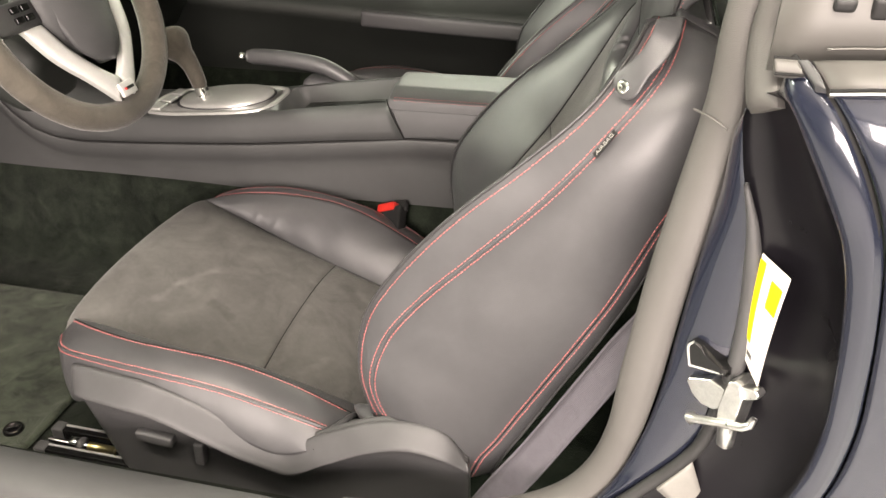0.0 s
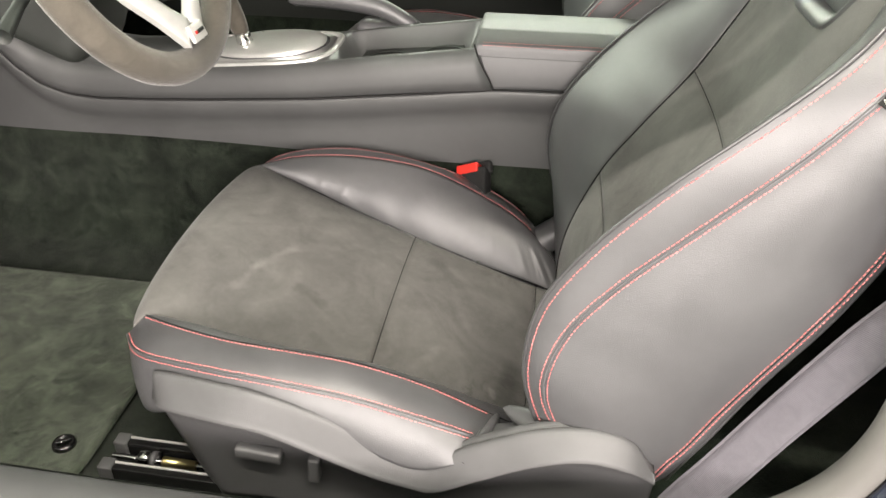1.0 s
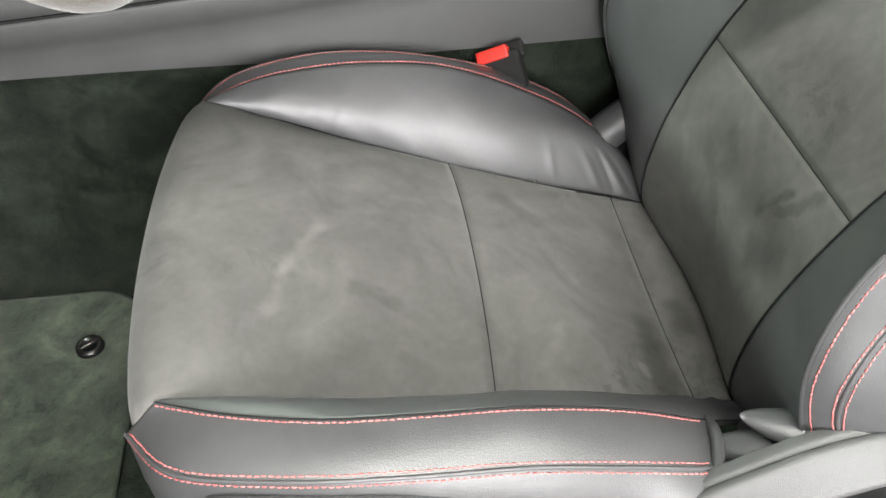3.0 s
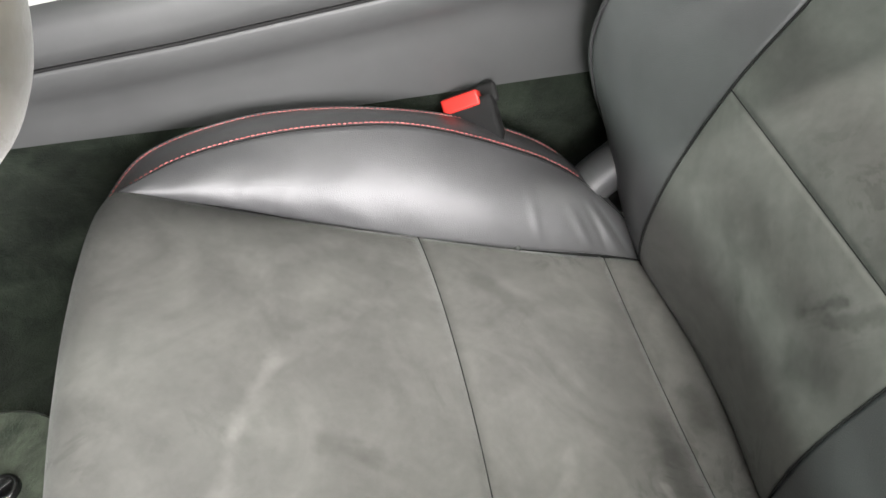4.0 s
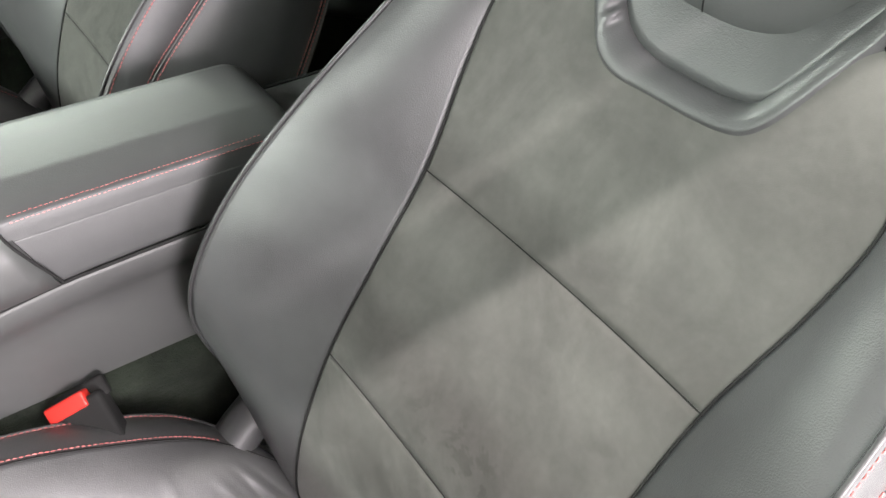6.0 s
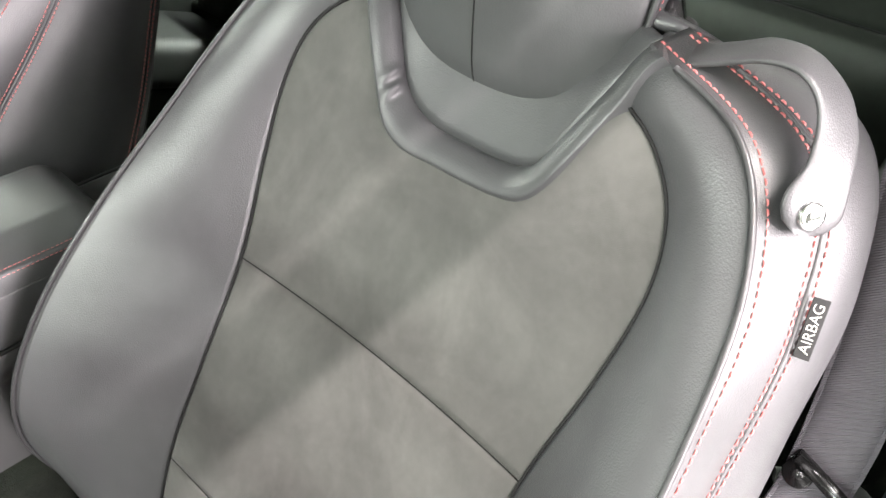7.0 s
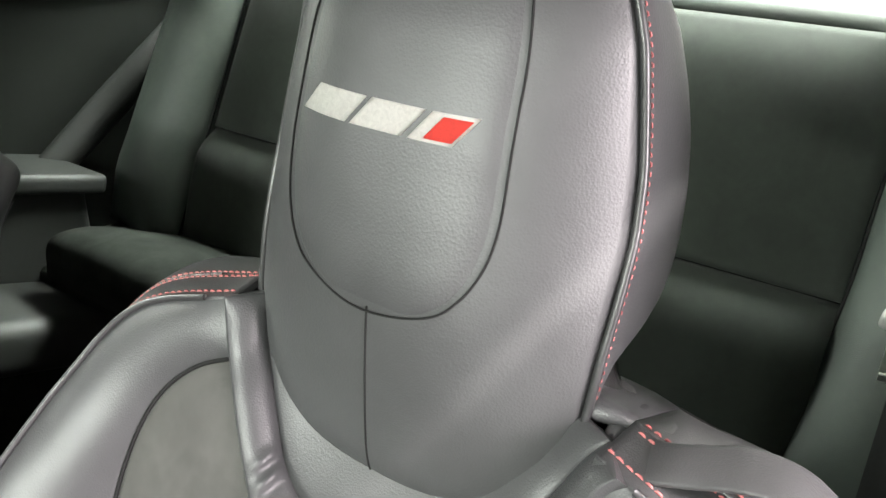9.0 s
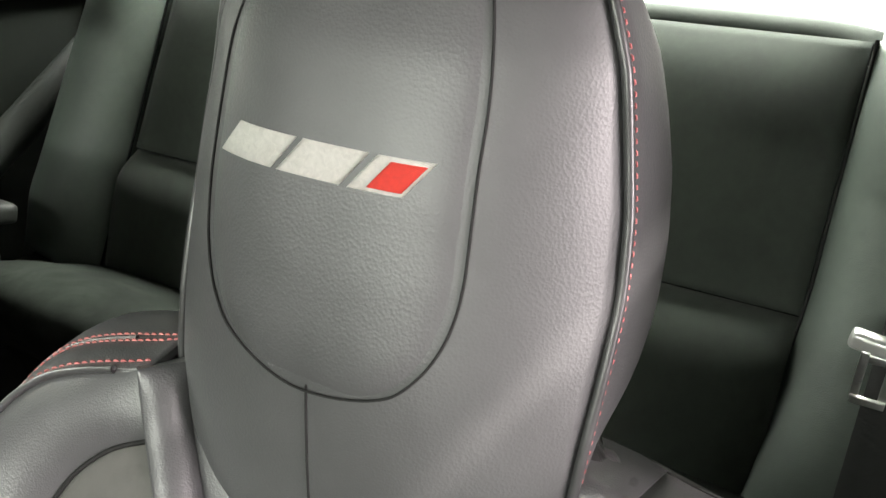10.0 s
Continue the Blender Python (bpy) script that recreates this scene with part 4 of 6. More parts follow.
def build_headrest(seat):
    head = mesh_part("headrest", *head_front(), LEATHER_SMOOTH, seat, "black leather headrest with an embroidered emblem")
    zs = np.concatenate([np.linspace(0.626, 0.70, 16), np.linspace(0.71, 0.732, 6), np.linspace(0.7345, 0.7505, 14), np.linspace(0.756, 0.90, 18), np.linspace(0.905, 0.94, 8)])
    for s in (-1, 1):
        pipe = np.array([(smooth_at(z, H_PIPE), YH + s * smooth_at(z, H_WIDE), z) for z in zs])
        rear = np.array([(head_rear(z), YH + s * smooth_at(z, H_WIDE) * 0.985, z) for z in zs])
        v, f = cushion_panel(between(pipe, rear, 12), (0, s, 0), 0.003, 0.004, 4, 14)
        flank = mesh_part("headrest_flank", v, f, LEATHER_SMOOTH, head, "black leather side panel of the headrest")
        cord("piping", pipe + np.array([-0.0008, s * 0.0012, 0]), 0.0024, PIPING, flank, "black leather piping")
        stitch_line(pipe + np.array([0.0042, s * 0.0016, 0]), flank, np.broadcast_to(np.array([-0.1, s, 0.1]), pipe.shape), lift=0.0008, radius=0.0005, gap=0.0043, length=0.0031)
    left = np.array([(head_rear(z), YH - smooth_at(z, H_WIDE) * 0.985, z) for z in zs])
    right = left.copy()
    right[:, 1] = 2 * YH - right[:, 1]
    v, f = cushion_panel(between(left, right, 12), (1, 0, 0), 0.012, 0.004, 2, 14)
    mesh_part("headrest_back", v, f, LEATHER_SMOOTH, head, "black leather headrest back")
    # raised oval front panel
    nv, nu = 60, 31
    rows = []
    for q in np.linspace(0, 1, nv):
        z = 0.7485 + q * 0.175
        k = max(0.0, (0.813 - z) / 0.0646)
        half = 0.0625 * max(0.0, 1 - min(1.0, k) ** 2.4) ** (1 / 2.4)
        k2 = max(0.0, (z - 0.862) / 0.07)
        half *= 1 - 0.35 * k2 ** 2
        near = half * (1 - 0.07 * 0.5 * (1 - math.cos(math.pi * float(np.clip((z - 0.76) / 0.12, 0, 1)))))   # a little narrower towards the door
        rows.append([(head_x(d, z) - 0.0006, YH + d, z) for d in [u * (near if u < 0 else half) for u in np.linspace(-1, 1, nu)]])
    g = np.array(rows)
    v, f = cushion_panel(g, (-1, 0, 0), 0.0028, 0.004, 12, 9)
    oval = mesh_part("headrest_front_panel", v, f, LEATHER_SMOOTH, head, "smooth leather front panel of the headrest")
    rim = np.concatenate([g[::-1, 0], g[:, -1]])
    cord("oval_seam", spl(rim[::4] + np.array([-0.0022, 0, 0]), 160), 0.0006, CORD, oval)
    line = np.array([(head_x(0, z) - 0.0022, YH - 0.002, z) for z in np.linspace(0.632, 0.751, 24)])
    cord("centre_seam", line, 0.0006, CORD, head)
    # embroidered emblem as plain slanted shapes
    def slab(name, quad, mat, lift, label):
        n, m = 14, 6
        pts = []
        a, b, c, d = [np.array(x) for x in quad]
        for layer in (lift, -0.001):
            for i in range(n):
                for j in range(m):
                    u, w = i / (n - 1), j / (m - 1)
                    y, z = (a * (1 - u) + b * u) * (1 - w) + (d * (1 - u) + c * u) * w
                    pts.append((head_x(y, z) - 0.0028 - layer, YH + y, z))
        fs = grid_faces(n, m) + grid_faces(n, m, flip=True, base=n * m)
        for i in range(n - 1):
            for j in (0, m - 1):
                fs.append((i * m + j, (i + 1) * m + j, n * m + (i + 1) * m + j, n * m + i * m + j))
        for j in range(m - 1):
            for i in (0, n - 1):
                fs.append((i * m + j, i * m + j + 1, n * m + i * m + j + 1, n * m + i * m + j))
        return mesh_part(name, pts, fs, mat, oval, label)

    lo, hi, sl = 0.8345, 0.8480, -0.0105
    for y0, y1, mat, z0, z1, lift in ((0.0540, 0.0235, WHITE_THREAD, lo, hi, 0.0012), (0.0205, -0.0085, WHITE_THREAD, lo, hi, 0.0012), (-0.0120, -0.0345, WHITE_THREAD, lo, hi, 0.0012), (-0.0190, -0.0330, RED_THREAD, lo + 0.0016, hi - 0.0016, 0.0018)):
        k0, k1 = (z0 - lo) / (hi - lo) * sl, (z1 - lo) / (hi - lo) * sl
        slab("emblem_bar", [(y0 + k0, z0), (y1 + k0, z0), (y1 + k1, z1), (y0 + k1, z1)], mat, lift, "slanted embroidered emblem bar")
    for s in (-1, 1):
        y = YC + s * 0.0905
        cord("headrest_post", [(0.113, y, 0.682), (0.107, y, 0.6985), (0.089, y - s * 0.006, 0.747)], 0.0066, CHROME, head, "chrome headrest post", 16)
        lathe("post_guide", [(0.0001, 0.007), (0.0095, 0.007), (0.0125, 0.004), (0.0135, 0.0), (0.014, -0.012)], pose(0.109, y, 0.692, 0, -18, 0), PLASTIC, seat, "black plastic headrest guide")
    for ob in [head] + [c for c in seat.children_recursive if c.parent and (c.parent == head or c.parent.parent == head)]:
        for v in ob.data.vertices:   # the headrest sits a touch lower on the door side
            v.co.z += 0.035 * (v.co.y + YC - YH)


def head_front():
    zs = np.concatenate([np.linspace(0.626, 0.70, 20), np.linspace(0.706, 0.90, 34), np.linspace(0.905, 0.94, 10)])
    rows = [[(head_x(u * smooth_at(z, H_WIDE), z), YH + u * smooth_at(z, H_WIDE), z) for u in np.linspace(-1, 1, 37)] for z in zs]
    return cushion_panel(np.array(rows), (-1, 0, 0), 0.002, 0.004, 14, 14)


driver_seat = build_seat()
copy_thing(driver_seat, Matrix.Translation((-0.40, 1.893, 0.0)))


# airbag tag sewn into the driver's seat seam
TAG_OUT = -0.0055   # how far the tag stands out of its seam


def build_tag():
    at, along = Vector((-0.001, YC - 0.2490, 0.6175)), Vector((-0.42, -0.12, -0.62)).normalized()
    face = Vector((-0.72, -0.42, 0.55))
    m = axes_pose(at, -along, face)
    tag = block("airbag_tag", (0.033, 0.0088, 0.0014), m @ pose(0, TAG_OUT, 0.0), TAG, driver_seat, "black woven tag with white lettering", 0.0006)
    cu = bpy.data.curves.new("tag_lettering", "FONT")
    cu.body, cu.size, cu.extrude, cu.align_x, cu.align_y = "AIRBAG", 0.0078, 0.0002, "CENTER", "CENTER"
    tmp = bpy.data.objects.new("tag_lettering", cu)
    me = bpy.data.meshes.new_from_object(tmp)
    bpy.data.objects.remove(tmp)
    me.transform(Matrix.Translation(-Vector(driver_seat.location)) @ m @ pose(0, TAG_OUT, 0.0008))
    me.materials.append(WHITE_THREAD)
    ob = new("tag_lettering", me)
    ob.parent = tag


build_tag()


# ---------------------------------------------------------------- car body and cabin
def rounded_floor():
    """Cabin floor pan with the carpeted tunnel on its right."""
    xs = np.linspace(-1.75, 1.1, 60)
    prof = [(0.690, 0.165), (0.700, 0.08), (0.712, 0.02), (0.74, 0.0), (0.85, 0.0), (1.10, 0.0), (1.29, 0.0), (1.34, 0.008), (1.372, 0.04), (1.386, 0.10), (1.392, 0.17), (1.394, 0.212), (1.41, 0.24), (1.49, 0.26), (1.57, 0.24), (1.585, 0.212), (1.59, 0.17), (1.60, 0.10), (1.64, 0.0), (1.95, 0.0), (2.26, 0.0), (2.31, 0.02), (2.33, 0.165)]
    pts = [[(x, y, z + (0.30 * max(0, (x - 0.28) / 0.12) if 0.02 > z and x < 0.4 else 0) * 0 + 0.002 * math.sin(9 * x + 7 * y)) for y, z in prof] for x in xs]
    v = np.array(pts).reshape(-1, 3)
    return mesh_part("floor", v, grid_faces(len(xs), len(prof), flip=True), CARPET, None, "black carpet on the car floor", kind="structure")


tagged(rounded_floor(), category="floor")


def build_mat():
    mat = thing("floor_mat", (-1.25, 0.99, 0.0), "worn black carpet floor mat with two black fixing eyelets", "floor mat")
    outline = []
    x0, x1, y0, y1, r = -1.72, -0.868, 0.755, 1.225, 0.07
    for cx, cy, a0 in ((x1 - r, y1 - r, 0), (x0 + r, y1 - r, 90), (x0 + r, y0 + r, 180), (x1 - r, y0 + r, 270)):
        for k in range(9):
            a = math.radians(a0 + 90 * k / 8)
            outline.append((cx + r * math.cos(a), cy + r * math.sin(a)))
    rings = []
    for inset, z in ((0.0, 0.003), (0.0, 0.010), (0.004, 0.0125), (0.010, 0.0105), (0.1, 0.011), (0.2, 0.011), (0.2359, 0.011)):
        cx, cy = (x0 + x1) / 2, (y0 + y1) / 2
        rings.append([(cx + (x - cx) * (1 - inset / 0.43), cy + (y - cy) * (1 - inset / 0.236), z + 0.0025) for x, y in outline])
    v = np.array(rings).reshape(-1, 3)
    n = len(outline)
    f = grid_faces(len(rings), n, close_v=True, flip=False)
    mesh_part("mat_carpet", v, f, MAT, mat, "black carpet pile")
    for x, y in ((-0.913, 0.844), (-0.928, 1.133)):
        eye = lathe("eyelet", [(0.0001, 0.001), (0.0080, 0.001), (0.0090, 0.0060), (0.0125, 0.0072), (0.0158, 0.0050), (0.0168, -0.002)], pose(x, y, 0.0135), GLOSS_BLACK, mat, "glossy black fixing eyelet")
        block("eyelet_hook", (0.022, 0.006, 0.007), pose(x, y, 0.0195, 0, 0, 35), GLOSS_BLACK, eye, "black hook", 0.002)


build_mat()


def build_sill():
    sill = thing("door_sill", (-0.6, 0.62, 0.0), "grey-black plastic door sill trim", "door sill", kind="structure")
    xs = np.linspace(-1.8, 0.02, 40)
    prof = [(0.702, 0.01), (0.696, 0.12), (0.690, 0.160), (0.680, 0.172), (0.655, 0.176), (0.625, 0.174), (0.615, 0.168), (0.612, 0.160), (0.600, 0.160), (0.592, 0.166), (0.56, 0.164), (0.52, 0.155), (0.50, 0.13)]
    v = np.array([[(x, y, z) for y, z in prof] for x in xs]).reshape(-1, 3)
    mesh_part("sill_trim", v, grid_faces(len(xs), len(prof)), PLASTIC, sill, "grained plastic sill cover")
    prof = [(0.50, 0.132), (0.47, 0.125), (0.455, 0.11), (0.448, 0.05), (0.46, -0.10), (0.50, -0.16)]
    v = np.array([[(x, y, z) for y, z in prof] for x in xs]).reshape(-1, 3)
    mesh_part("rocker_panel", v, grid_faces(len(xs), len(prof)), PAINT, sill, "dark blue painted rocker panel")


build_sill()


# ---------------------------------------------------------------- centre console
L_LINE = [(-1.62, 0.70), (-1.45, 0.58), (-1.34, 0.47), (-1.29, 0.40), (-1.242, 0.344), (-1.20, 0.312), (-1.15, 0.296), (-1.09, 0.292), (-0.98, 0.298), (-0.88, 0.305), (-0.69, 0.321), (-0.51, 0.343), (-0.374, 0.361), (-0.285, 0.364), (-0.10, 0.368), (0.05, 0.37)]


def line_z(x):
    return float(np.interp(x, [a for a, _ in L_LINE], [b for _, b in L_LINE]))


def top_z(x):
    return line_z(x) + float(np.interp(x, [-1.34, -1.15, -0.95, -0.70, -0.55, -0.42, -0.30, 0.05], [0.06, 0.056, 0.054, 0.058, 0.064, 0.066, 0.060, 0.06]))


KW = 0.785   # half width against a wider base profile


def build_console():
    con = thing("centre_console", (-0.6, 1.489, 0.0), "black soft-plastic centre console with padded armrest", "console")
    mid = 1.489
    xs = np.array([a for a, _ in L_LINE[:5]] + list(np.linspace(-1.23, 0.05, 60)))
    rows = []
    for x in xs:
        zl = line_z(x)
        dip = 0.03 * float(np.clip((-0.95 - x) / 0.4, 0, 1))
        half = [(0.116, 0.195 - dip), (0.117, 0.212 - dip), (0.1170, min(0.24, zl - 0.08)), (0.1160, zl - 0.066), (0.1155, zl - 0.048), (0.1205, zl - 0.036), (0.1290, zl - 0.026), (0.1308, zl - 0.014), (0.1306, zl - 0.005), (0.1290, zl - 0.001), (0.120, zl + 0.001)]
        rows.append([(x, mid - d * KW, z) for d, z in half] + [(x, mid + d * KW, z) for d, z in half[::-1]])
    v = np.array(rows).reshape(-1, 3)
    nv = len(rows[0])
    f = grid_faces(len(xs), nv, flip=True) + [tuple(range(nv)), tuple(range((len(xs) - 1) * nv, len(xs) * nv))[::-1]]
    mesh_part("console_side", v, f, CONSOLE, con, "black plastic lower side panels")
    for e in (-1, 1):
        cord("shell_gap", [(x, mid + e * 0.1290 * KW, line_z(x) + 0.0010) for x in np.linspace(-1.34, 0.04, 70)], 0.0018, CORD, con)
    # upper shell with the tray in front of the armrest
    xs = np.array([-1.62, -1.45, -1.34, -1.29] + list(np.linspace(-1.24, -0.405, 60)))
    rows = []
    for x in xs:
        zl, zt = line_z(x) + 0.0025, top_z(x)
        h = zt - zl
        tray = float(np.interp(x, [-0.66, -0.645, -0.44, -0.42], [0, 0.042, 0.042, 0]))
        half = [(0.126, zl), (0.1315, zl + 0.002), (0.1318, zl + 0.3 * h), (0.128, zl + 0.62 * h), (0.120, zl + 0.88 * h), (0.108, zt - 0.001), (0.095, zt), (0.088, zt - 0.002), (0.085, zt - tray), (0.02, zt - tray)]
        late = 0.026 * float(np.interp(x, [-0.5, -0.405], [0, 1]))   # the end leans like the armrest box
        rows.append([(x + late * (1 - (z - zl) / h), mid - d * KW, z) for d, z in half] + [(x + late * (1 - (z - zl) / h), mid + d * KW, z) for d, z in half[::-1]])
    v = np.array(rows).reshape(-1, 3)
    nv = len(rows[0])
    f = grid_faces(len(xs), nv, flip=True) + [tuple(range((len(xs) - 1) * nv, len(xs) * nv))[::-1]]
    mesh_part("console_top", v, f, CONSOLE, con, "black soft-touch upper console shell")
    # armrest box and lid
    rows = []
    ax = np.concatenate([[-0.4005], np.linspace(-0.398, -0.15, 24), [-0.14, -0.132, -0.127]])
    for k, x in enumerate(ax):
        end = float(np.interp(x, [-0.15, -0.127], [0, 1])) ** 2
        zl = line_z(x) + 0.0025
        zt = 0.420 - 0.028 * end + 0.010 * (x + 0.4)
        half = [(0.126, zl), (0.1278, zl + 0.002), (0.1280, zl + 0.006), (0.1237, zl + 0.5 * (zt - zl)), (0.1183, zt - 0.0070), (0.1178, zt - 0.0055), (0.110, zt - 0.005)]
        rows.append([(x, mid - d * KW, z) for d, z in half] + [(x, mid + d * KW, z) for d, z in half[::-1]])
    g = np.array(rows)
    # the front edge leans forward towards the top
    for row, x in zip(g, ax):
        tall = (row[:, 2] - row[0, 2]) / (row[:, 2].max() - row[0, 2])
        row[:, 0] += (0.024 - 0.033 * tall) * float(np.interp(x, [-0.40, -0.25], [1, 0]))
    nv = g.shape[1]
    mesh_part("armrest_box", g.reshape(-1, 3), grid_faces(len(ax), nv, flip=True) + [tuple(range(nv)), tuple(range((len(ax) - 1) * nv, len(ax) * nv))[::-1]], LEATHER_SMOOTH, con, "black leather-wrapped armrest box")
    # the lid: a flat top, a bevel towards the driver and a sewn edge that runs on into the box side
    section = [(-0.0925, 0.000), (-0.0905, 0.010), (-0.0888, 0.0185), (-0.0876, 0.0212), (-0.0850, 0.0224), (-0.068, 0.0268), (-0.048, 0.0318), (-0.045, 0.0325), (-0.040, 0.0328), (0.010, 0.0332), (0.040, 0.0325), (0.050, 0.0300), (0.0545, 0.024), (0.056, 0.010), (0.056, 0.000)]
    rows = []
    for x in np.concatenate([[-0.4125, -0.4115], np.linspace(-0.408, -0.16, 24), np.linspace(-0.155, -0.120, 9)]):
        end = max(0.0, (x + 0.155) / 0.035)
        rise = math.sqrt(max(0.0, 1 - end ** 2.2)) * (0.86 if x < -0.412 else 0.97 if x < -0.411 else 1.0)
        base = 0.412 + 0.010 * (x + 0.4)
        slant = 0.006 * float(np.clip((-0.35 - x) / 0.06, 0, 1))   # the front edge leans like the box below it
        rows.append([(x + slant * (1 - h / 0.0332), mid + d * (1 - 0.12 * end ** 2), base + h * rise) for d, h in section])
    g = np.array(rows)
    nv = g.shape[1]
    lid = mesh_part("armrest_lid", g.reshape(-1, 3), grid_faces(len(rows), nv, flip=True) + [tuple(range(nv)), tuple(range((len(rows) - 1) * nv, len(rows) * nv))[::-1]], LEATHER_SMOOTH, con, "padded black leather armrest lid")
    for d, h in ((-0.0835, 0.0229), (-0.0886, 0.0192)):
        row = np.array([(x, mid + d, 0.412 + 0.010 * (x + 0.4) + h) for x in np.linspace(-0.402, -0.165, 40)])
        stitch_line(row, lid, (0, -0.6, 0.8), lift=0.0002, radius=0.00038, gap=0.0043, length=0.0031)
    low = line_z(-0.38) + 0.003
    cord("armrest_gap", spl([(-0.3775, mid - 0.1036, low), (-0.3865, mid - 0.1042, low + 0.018), (-0.3950, mid - 0.1012, 0.3950), (-0.4060, mid - 0.0950, 0.4135), (-0.4130, mid - 0.0893, 0.4325)], 20), 0.0015, CORD, con, "dark gap in front of the armrest")
    block("tray_liner", (0.185, 0.126, 0.003), pose(-0.540, mid, top_z(-0.54) - 0.0395, 0, -6.5, 0), PLASTIC_DARK, con, "dark rubber tray liner", 0.001)
    for cx in (-0.476, -0.580):
        rim = lathe("cup_rim", [(0.0345, 0.0015), (0.0352, 0.0045), (0.0385, 0.0060), (0.0415, 0.0045), (0.0425, -0.004)], pose(cx, 1.497, top_z(cx) - 0.0385, 0, -6.5, 0), PLASTIC_DARK, con, "grained plastic cup holder rim", 40)
        # no hole is cut: a black disc gives the darkness inside the cup
        lathe("cup_well", [(0.0001, 0.0040), (0.0200, 0.0038), (0.0347, 0.0036), (0.0350, 0.0005)], pose(cx, 1.497, top_z(cx) - 0.0385, 0, -6.5, 0), CORD, rim, "flat black disc in place of the cup well's dark depth", 32)
    # gear selector plate
    def oval(cx, cy, rx, ry, n=40, p=2.6):
        out = []
        for k in range(n):
            a = 2 * math.pi * k / n
            out.append((cx + rx * np.sign(math.cos(a)) * abs(math.cos(a)) ** (2 / p), cy + ry * np.sign(math.sin(a)) * abs(math.sin(a)) ** (2 / p)))
        return out

    def plate(name, cx, cy, rx, ry, rings, mat, parent, label, p=2.6):
        vs = []
        for k, dz in rings:
            vs += [(x, y, top_z(x) + dz) for x, y in oval(cx, cy, rx * k, ry * k, p=p)]
        return mesh_part(name, vs, grid_faces(len(rings), 40, close_v=True) + [tuple(range((len(rings) - 1) * 40, len(rings) * 40))], mat, parent, label)

    bezel = plate("shifter_bezel", -0.812, mid, 0.150, 0.0835, ((1, -0.004), (1, 0.002), (0.985, 0.0045), (0.95, 0.005), (0.90, 0.003)), SILVER, con, "satin silver shifter surround", 3.6)
    plate("shifter_groove", -0.795, mid + 0.008, 0.108, 0.072, ((1, 0.001), (1, 0.0042), (0.97, 0.0046)), PLASTIC, bezel, "grey groove round the shifter plate", 2.3)
    plate("shifter_plate", -0.795, mid + 0.008, 0.103, 0.068, ((1, 0.003), (0.99, 0.008), (0.93, 0.012), (0.75, 0.016), (0.4, 0.018), (0.15, 0.0186), (0.01, 0.0187)), SILVER, bezel, "bright oval shifter plate", 2.3)
    block("shifter_slot", (0.075, 0.007, 0.004), pose(-0.790, mid + 0.050, top_z(-0.79) + 0.0135, -8, -4, 0), PLASTIC, bezel, "dark selector slot", 0.0015)
    for k in range(3):
        block("mode_button", (0.024, 0.034, 0.007), pose(-0.925, mid - 0.046 + 0.044 * k, top_z(-0.925) + 0.006, 0, 2, 0), SILVER, bezel, "small silver push button", 0.002)
    tz = top_z(-0.85)
    lever = spl([(-0.842, 1.478, tz + 0.036), (-0.850, 1.478, tz + 0.066), (-0.862, 1.478, tz + 0.092), (-0.879, 1.477, tz + 0.116), (-0.895, 1.476, tz + 0.140), (-0.903, 1.476, tz + 0.154)], 36)
    knob = cord("gear_lever", lever, np.interp(np.linspace(0, 1, 36), [0, 0.04, 0.35, 0.52, 0.62, 0.72, 0.82, 0.92, 0.98, 1.0], [0.013, 0.0155, 0.0175, 0.0215, 0.029, 0.0345, 0.0355, 0.029, 0.015, 0.004]), WHEEL_SUEDE, con, "grey suede-wrapped gear lever with a round knob", 22)
    cord("lever_collar", [(-0.836, 1.478, tz + 0.008), (-0.839, 1.478, tz + 0.022), (-0.842, 1.478, tz + 0.037)], [0.013, 0.0135, 0.0135], CHROME, knob, "chrome collar", 18)
    block("collar_catch", (0.010, 0.014, 0.020), pose(-0.828, 1.472, tz + 0.030, 0, -12, 0), CHROME, knob, "chrome release catch", 0.003)
    return con


build_console()


def build_handbrake():
    hb = thing("handbrake", (-0.60, 1.60, 0.36), "grey-black leather handbrake lever with chrome release button", "handbrake")
    p = spl([(-0.788, 1.600, 0.431), (-0.74, 1.600, 0.432), (-0.66, 1.600, 0.427), (-0.61, 1.600, 0.418), (-0.565, 1.600, 0.396), (-0.53, 1.600, 0.372)], 24)
    cord("grip", p, np.interp(np.linspace(0, 1, 24), [0, 0.03, 0.3, 0.6, 0.85, 1], [0.012, 0.0165, 0.0178, 0.0172, 0.015, 0.013]), LEATHER, hb, "leather-wrapped grip", 16)
    cord("release_button", [(-0.806, 1.600, 0.431), (-0.786, 1.600, 0.431)], 0.0075, CHROME, hb, "chrome release button", 16)
    block("handbrake_boot", (0.20, 0.06, 0.05), pose(-0.56, 1.600, 0.365, 0, 6, 0), LEATHER, hb, "black leather boot", 0.02)


build_handbrake()


